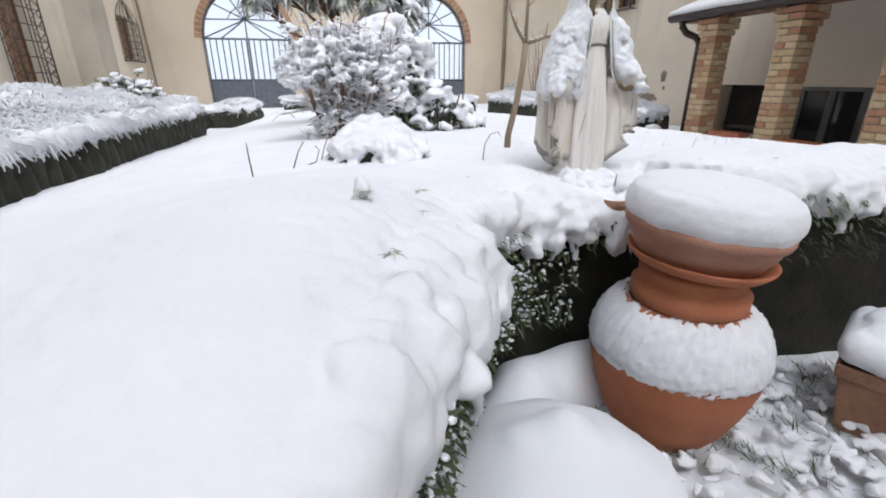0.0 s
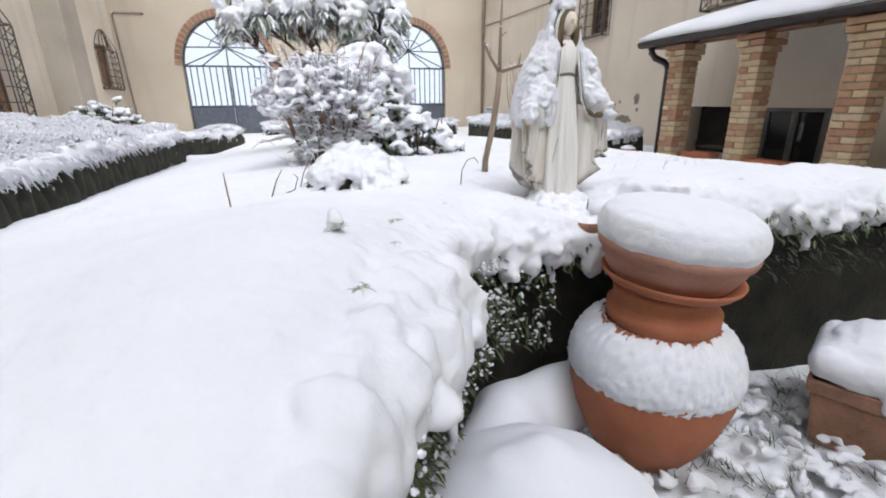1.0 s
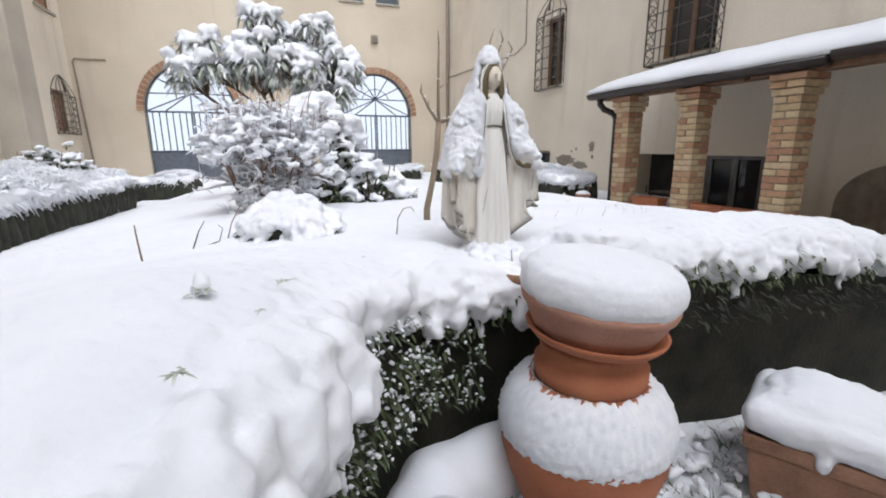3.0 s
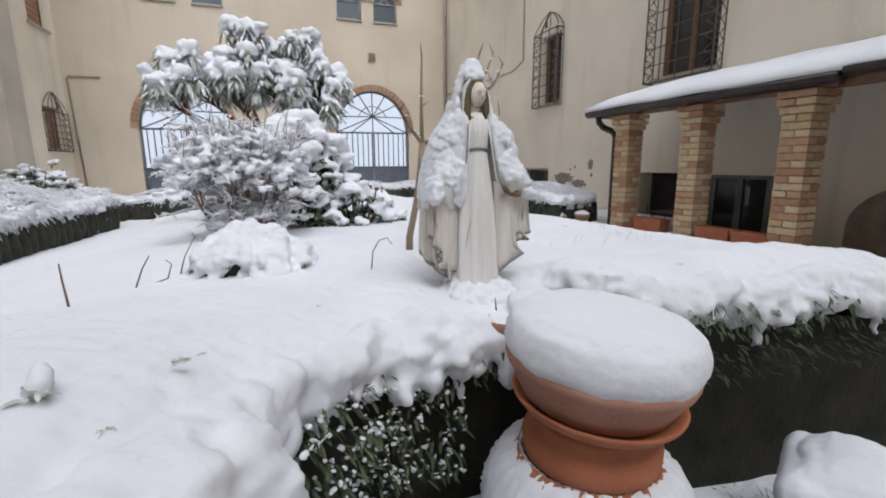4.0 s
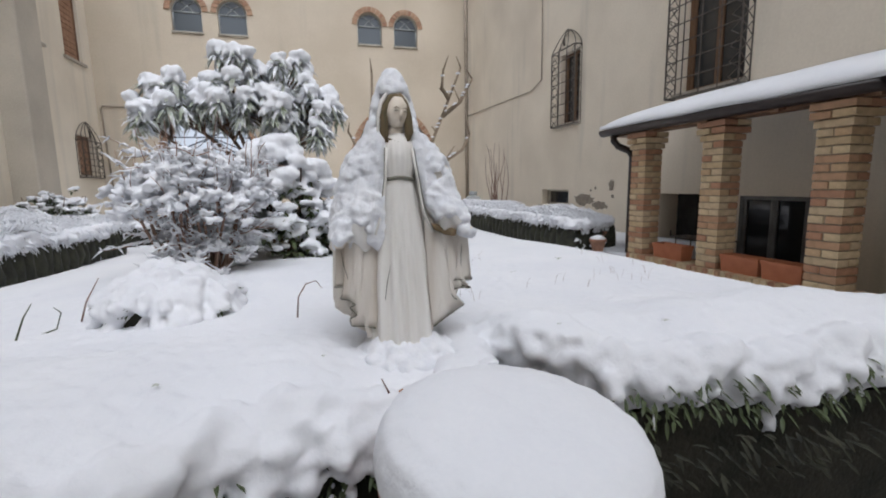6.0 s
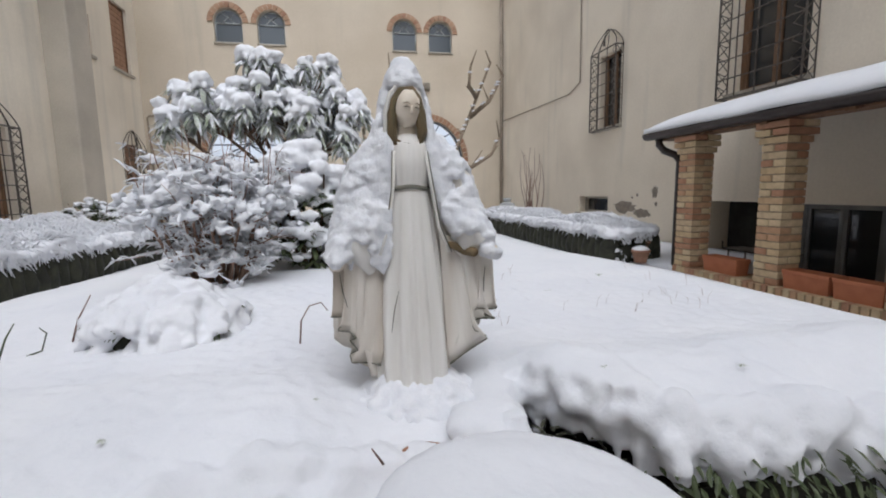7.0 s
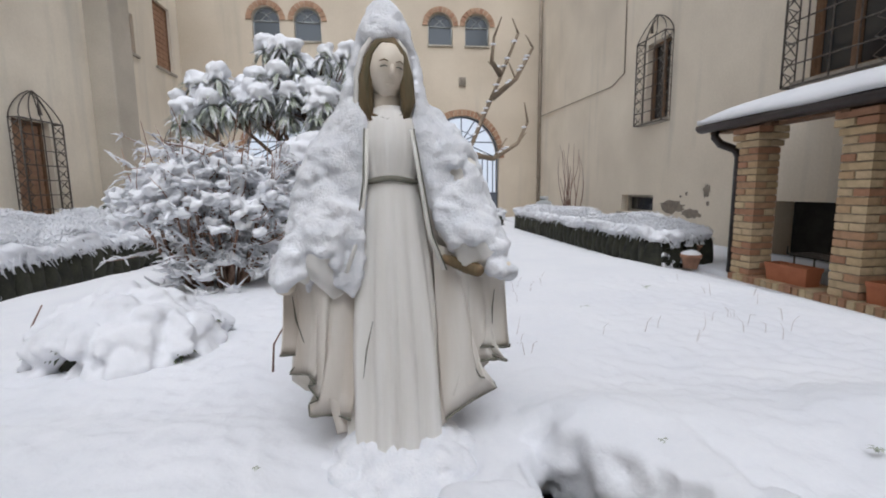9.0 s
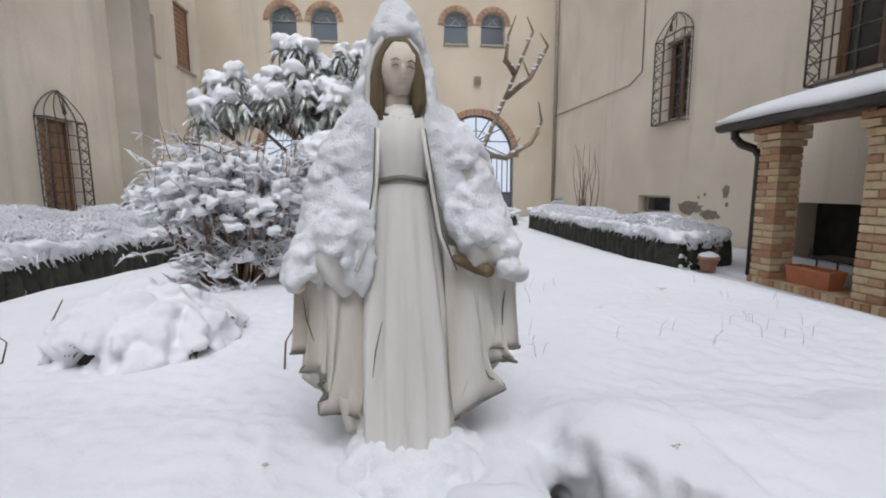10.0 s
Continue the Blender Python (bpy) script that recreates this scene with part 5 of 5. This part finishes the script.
snow_hump(-0.23, 2.66, 0.80, 0.27, 0.25, 0.26, 61, "small bush buried under a dome of snow")


def hedge(x0, x1, y0, y1, z0, zf, seed, faces, label, slope_up=0.0):
    """A clipped dark hedge, snow on its top and drooping over the sides in faces."""
    random.seed(seed), np.random.seed(seed)
    t = thing("hedge", ((x0 + x1) / 2, (y0 + y1) / 2, z0), label, "hedge")
    ox, oy = (x0 + x1) / 2, (y0 + y1) / 2
    core, lv, sn, sp = Soup(), Soup(), Soup(), Soup()
    hx, hy, h = (x1 - x0) / 2, (y1 - y0) / 2, zf - z0
    nx, ny = max(2, int(2 * hx / 0.16)), max(2, int(2 * hy / 0.16))
    for i in range(nx + 1):
        for j in range(ny + 1):
            x, y = -hx + 2 * hx * i / nx, -hy + 2 * hy * j / ny
            lift = slope_up * (i / nx) * (1 if faces[0][0][0] < 0 else 0) + slope_up * (1 - i / nx) * (1 if faces[0][0][0] > 0 else 0) + 0.13 * lumpy(x, y, seed, 1.6)
            core.blob((x * 0.95, y * 0.98, h * 0.42), (0.13, 0.13, h * 0.62 + lift * 0.6), rough=0.15)
            for q in range(1 + (i + j) % 2):
                sn.blob((x + U(-0.06, 0.06), y + U(-0.06, 0.06), h + lift + U(-0.03, 0.03)), (U(0.06, 0.12), U(0.06, 0.12), U(0.03, 0.06)))
    for (dx, dy), ln in faces:
        m = int(ln / 0.007)
        for k in range(m):
            f = U(-1, 1)
            x, y = (dx * hx, f * hy) if dx else (f * hx, dy * hy)
            z = U(-0.1, h)
            w = U(-1, 1)
            leaf(lv, (x, y, z), (dx + 0.7 * w * abs(dy) + U(-0.3, 0.3), dy + 0.7 * w * abs(dx) + U(-0.3, 0.3), U(-0.9, 0.2)), U(0.05, 0.11), 0.011, 0.3)
            if k % 5 == 0:
                z1, out, slip = h + U(-0.03, 0.05), U(0.02, 0.13), U(-0.09, 0.09)
                p = [Vector((x - dx * 0.08, y - dy * 0.08, z1)), Vector((x + dx * out * 0.6, y + dy * out * 0.6, z1 - 0.01)), Vector((x + dx * out + slip * abs(dy), y + dy * out + slip * abs(dx), z1 - U(0.03, 0.13)))]
                sp.tube(p, [0.014, U(0.005, 0.016), 0.003], 5)
            if k % 8 == 0:
                r = U(0.012, 0.038)
                sn.blob((x + dx * 0.04, y + dy * 0.04, h * U(0.1, 1.0)), (r, r, r * 0.7), rough=0.3)
            if k % 12 == 0:
                sn.blob((x + dx * 0.03, y + dy * 0.03, h + U(-0.05, 0.03)), (U(0.03, 0.06), U(0.03, 0.06), U(0.03, 0.06)))
    for k in range(int(len(sn.v) / 42 * 6)):
        x, y, w = U(-hx, hx), U(-hy, hy), U(0, 6.28)
        f = (x + hx) / (2 * hx)
        zz = h + slope_up * (f if faces[0][0][0] < 0 else 1 - f if faces[0][0][0] > 0 else 0) + 0.13 * lumpy(x, y, seed, 1.6)
        sp.tube([(x, y, zz), (x + 0.07 * math.cos(w), y + 0.07 * math.sin(w), zz + U(0.04, 0.09)), (x + 0.15 * math.cos(w), y + 0.15 * math.sin(w), zz + U(0.0, 0.07))], [0.010, U(0.003, 0.008), 0.002], 5)
        if k % 3 == 0:
            leaf(lv, (x, y, zz + 0.01), (math.cos(w), math.sin(w), 0.5), U(0.06, 0.1), 0.011, 0.3)
    made("core", core, HEDGE, t, "dark filling among dense twigs", kind="stuff")
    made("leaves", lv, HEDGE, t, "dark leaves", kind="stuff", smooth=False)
    made("rimed_sprays", sp, FROST, t, "drooping snow-coated sprays", kind="stuff")
    melt(made("snow_cover", sn, SNOW, t, "lumpy snow", kind="stuff"), 0.024, 2, 0.03, 0.05)


hedge(-3.7, -2.40, 1.0, 8.2, 0.40, 0.86, 71, [((1, 0), 36.0), ((0, 1), 6.0)], "low dark clipped hedge capped with drooping snow", 0.20)
hedge(-2.9, -1.7, 9.3, 9.9, 0.42, 0.76, 72, [((0, -1), 8.0)], "short dark hedge crossing in front of the gate")
hedge(3.75, 4.35, 5.95, 11.6, 0.36, 0.82, 73, [((-1, 0), 26.0), ((0, -1), 4.0)], "long dark hedge by the wall with hanging snow", 0.05)
hedge(-1.4, 3.6, 12.4, 12.9, 0.4, 0.72, 74, [((0, -1), 14.0)], "far low hedge in front of the gates")


def young_tree():
    random.seed(81)
    t = thing("young_tree", (0.56, 2.76, 0.78), "slender bare pruned tree with snow on its forks", "tree")
    s = Soup()
    s.tube([(0, 0, -0.05), (0.005, 0, 0.15), (0.05, 0, 0.35), (0.075, 0.0, 0.52), (0.085, 0.0, 0.66)], [0.022, 0.02, 0.019, 0.018, 0.017], 8)
    made("trunk", s, BARK_PALE, t)
    limbs = [[(0.085, 0, 0.66), (0.02, -0.01, 0.74), (-0.03, -0.02, 0.83)], [(0.085, 0, 0.66), (0.085, 0, 0.85), (0.09, 0.0, 1.1)], [(0.085, 0, 0.66), (0.22, 0.03, 0.70), (0.36, 0.07, 0.72), (0.42, 0.09, 0.85), (0.50, 0.12, 1.02), (0.57, 0.13, 1.18)],
             [(0.36, 0.07, 0.72), (0.46, 0.08, 0.70), (0.56, 0.09, 0.76), (0.60, 0.09, 0.84)], [(0.46, 0.10, 0.93), (0.55, 0.09, 1.0), (0.62, 0.10, 1.12)], [(0.50, 0.12, 1.02), (0.46, 0.11, 1.07), (0.47, 0.11, 1.16)]]
    for k, pts in enumerate(limbs):
        b = Soup()
        b.tube(pts, [0.0125 * (1 - 0.6 * i / (len(pts) - 1)) for i in range(len(pts))], 7)
        for p in pts[1:]:
            b.tube([p, (p[0] + U(-0.06, 0.06), p[1], p[2] + U(0.02, 0.08))], [0.005, 0.002], 5)
        made("limb", b, BARK_PALE, t)
    sn = Soup()
    for pts in limbs:
        for a, b in zip(pts, pts[1:]):
            for k in range(4):
                p = Vector(a).lerp(Vector(b), U(0, 0.8))
                if abs(b[0] - a[0]) > 0.05 or k == 0:
                    sn.blob(p + Vector((0, 0, 0.011)), (0.012, 0.008, 0.005))
    made("snow_clumps", sn, SNOW, t, "small pads of snow", kind="stuff")


young_tree()

# twigs and sprigs that stick out of the snow
random.seed(91)


def twig(x, y, pts, r, material, label):
    z = bed(x, y)
    t = thing("twig", (x, y, z), label, "twig", "twigs in the snow")
    s = Soup()
    s.tube([(a, b, c) for a, b, c in pts], [0.65 * r * (1 - 0.5 * k / (len(pts) - 1)) for k in range(len(pts))], 6)
    made("stalk", s, material, t)
    return t


twig(-0.56, 2.62, [(0, 0, -0.05), (0.04, 0, 0.08), (0.09, 0, 0.17)], 0.006, TWIG, "dark leaning dry stalk poking out of the snow")
twig(0.27, 2.38, [(0, 0, -0.03), (0.01, 0, 0.08), (0.04, 0, 0.13), (0.08, 0, 0.14), (0.10, 0, 0.11)], 0.005, TWIG, "bent dry stalk arching over the snow")
twig(-0.84, 2.29, [(0, 0, -0.05), (-0.01, 0, 0.1), (-0.012, 0, 0.16)], 0.007, TWIG, "short upright stake poking out of the snow")
twig(-0.70, 2.47, [(0, 0, -0.05), (0.05, 0.0, 0.08), (0.08, 0, 0.13)], 0.006, LEAF, "leaning stalk poking out of the snow")
twig(-0.66, 2.5, [(0.03, 0, 0.0), (0.09, 0, 0.02), (0.11, 0, 0.08), (0.09, 0, 0.1)], 0.005, LEAF, "curled stalk poking out of the snow")
twig(0.50, 1.62, [(0, -0.05, 0.0), (-0.02, -0.08, 0.05)], 0.004, TWIG, "thin dry stalk beside the statue")


def sprig(x, y, size, label, snow=True):
    z = bed(x, y)
    t = thing("sprig", (x, y, z - 0.01), label, "sprig", "sprigs in the snow")
    s, sn = Soup(), Soup()
    for k in range(16):
        w = U(0, 6.28)
        leaf(s, (U(-0.3, 0.3) * size, U(-0.3, 0.3) * size, U(0, 0.3) * size), (math.cos(w), math.sin(w), U(-0.1, 0.6)), size * U(0.4, 0.8), size * 0.09, 0.4)
    made("leaves", s, LEAF_FROST, t, kind="stuff", smooth=False)
    if snow:
        for k in range(12):
            f = U(0, 1)
            sn.blob((U(-0.35, 0.35) * size * (1 - 0.5 * f), U(0.0, 0.7) * size, (0.05 + 0.5 * f) * size), size * U(0.2, 0.34))
        melt(made("snow_cap", sn, SNOW, t), 0.008, 4)


sprig(-0.455, 1.12, 0.05, "dark green sprig under a snow cap")
sprig(-0.30, 1.25, 0.03, "frosted curled sprig in the snow", False)
sprig(-0.44, 0.79, 0.03, "tiny frosted sprig in the snow", False)
for sx, sy, sz in ((-0.34, 1.02, 0.016), (-0.27, 1.30, 0.014), (-0.02, 1.72, 0.014), (1.08, 1.80, 0.018), (1.42, 1.72, 0.018), (0.36, 1.90, 0.012)):
    sprig(sx, sy, sz, "small dark sprig poking through the snow", False)
sprig(1.9, 3.2, 0.05, "dry leaf tips poking out of the snow", False)
sprig(1.45, 2.9, 0.05, "dry leaf tips poking out of the snow", False)
s = Soup()
for k in range(45):
    x, y = random.choice(((1.0, 2.5), (1.35, 2.6), (1.75, 2.5), (1.2, 3.3), (2.2, 3.1), (1.3, 4.2)))
    x, y = x + random.gauss(0, 0.14), y + random.gauss(0, 0.12)
    z, w = bed(x, y), U(0, 6.28)
    s.tube([(x, y, z - 0.02), (x + 0.012 * math.cos(w), y, z + U(0.02, 0.04)), (x + 0.03 * math.cos(w), y + 0.02 * math.sin(w), z + U(0.03, 0.06))], [0.0008, 0.0006, 0.0003], 4)
made("dry_grass", s, TWIG, None, "thin dry grass tips piercing the snow", "grass", "stuff")

# frosted foliage hanging down the face of the retaining wall
random.seed(95), np.random.seed(95)
lv, fl = Soup(), Soup()
for x, y, o in along(WALL_LINE[2:9], 0.0018):
    lefty = x < 0.42
    if not lefty and random.random() < 0.6:
        continue
    depth = U(0.0, 0.44) if lefty else U(-0.02, 0.12)
    q = Vector((x, y)) + o * (0.005 + U(0, 0.05))
    z = bed(x, y) - 0.16 - depth + (0 if lefty else 0.02)
    w = U(-1, 1)
    leaf(lv, (q.x, q.y, z), (o.x + w * o.y, o.y - w * o.x, U(-1.4, 0.1)), U(0.025, 0.06), 0.006, 0.2)
    if lefty and random.random() < 0.8:
        fl.blob((q.x + o.x * 0.022, q.y + o.y * 0.022, z + 0.004), (U(0.003, 0.011), U(0.003, 0.010), U(0.002, 0.006)), Euler((U(-0.6, 0.6), U(-0.6, 0.6), U(0, 3))), 0.25)
made("trailing_leaves", lv, LEAF, None, "dark trailing rosemary leaves on the wall face", "foliage", "stuff", smooth=False)
made("leaf_frost", fl, FROST, None, "flecks of snow caught in the trailing leaves", "snow", "stuff")

# dark shrub under the snow beside the stone; its blobs paint the gap's shade
t = thing("gap_shade_shrub", (0.93, 1.71, 0.68), "dark shrub leaves and blobs painting the shade in the snow's hollow", "shrub")
s, w = Soup(), Soup()
for k in range(30):
    q = U(-0.06, 0.12)
    s.blob((U(-0.10, 0.10) * (1 - 4 * max(0, q)), q, U(-0.08, 0.05)), U(0.02, 0.035), rough=0.3)
for k in range(160):
    a = U(0, 6.28)
    q = U(-0.08, 0.14)
    leaf(w, (U(-0.12, 0.14) * (1 - 4 * max(0, q)), q, U(-0.04, 0.09)), (math.cos(a), math.sin(a), U(-0.2, 0.8)), U(0.02, 0.05), 0.006, 0.2)
for k in range(220):
    a = U(0, 6.28)
    x = U(0.12, 1.65)
    leaf(w, (x, 1.56 - 0.12 * (x + 0.455) + 0.06 - 1.72 + U(-0.05, 0.0), U(-0.14, -0.02)), (math.cos(a) * 0.5, -1, U(-0.8, 0.6)), U(0.03, 0.06), 0.007, 0.2)
made("core", s, HEDGE, t, "dark filling among dense twigs", kind="stuff")
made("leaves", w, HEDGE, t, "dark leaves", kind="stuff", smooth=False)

# grey gas bottle and low pots by the far corner
t = thing("gas_bottle", (5.1, 13.6, 0.62), "squat grey metal bottle dusted with snow", "gas bottle")
made("body", turned([(0.20, 0), (0.24, 0.03), (0.25, 0.1), (0.25, 0.26), (0.2, 0.36), (0.08, 0.41)]), GREY_METAL, t)
made("collar", turned([(0.10, 0.40), (0.12, 0.42), (0.12, 0.52), (0.10, 0.52), (0.10, 0.43)]), GREY_METAL, t)
part("stand", block((-0.3, -0.3, -0.66), (0.3, 0.3, -0.003), 0.01), CEMENT, t)
random.seed(97)
for k, (x, y) in enumerate(((4.0, 5.72), (4.22, 6.0), (4.45, 6.35))):
    t = thing("flower_pot", (x, y, 0.45 + 0.08 * k), "small terracotta flower pot filled with snow", "plant pot", "pots by the wall")
    made("body", turned([(0.07, 0), (0.10, 0.12), (0.112, 0.125), (0.112, 0.16), (0.10, 0.16), (0.02, 0.12)], 24), TERRA_OLD, t)
    s = Soup()
    s.blob((0, 0, 0.15), (0.11, 0.11, 0.06), rough=0.05)
    made("snow_fill", s, SNOW, t)
t = thing("bare_bush", (5.0, 11.5, 0.45), "thin bare upright twigs against the wall", "shrub")
for k in range(14):
    s = Soup()
    stem(s, Vector((U(-0.1, 0.1), U(-0.2, 0.2), 0)), Vector((U(-0.35, 0.35), U(-0.5, 0.5), U(1.1, 2.0))), 0.014, 0.004, 0.08)
    made("stem", s, TWIG, t)
s = Soup()
s.add(*cover(12, 60, lambda a, b: (4.14 + a * 1.44, 5.27 + b * 10.1, 0.44 + 0.05 * lumpy(a * 2, b * 8) + 0.05 * a), 0.2))
made("snow_border", s, SNOW, None, "snow over the border at the wall's foot", "snow", "stuff")
s = Soup()
s.add(*cover(16, 90, lambda a, b: (-5.15 + a * 2.75, -5.9 + b * 21.3, 0.40 + 0.05 * lumpy(a * 3, b * 14)), 0.2))
made("snow_path", s, SNOW, None, "snow over the strip beside the hedge", "snow", "stuff")
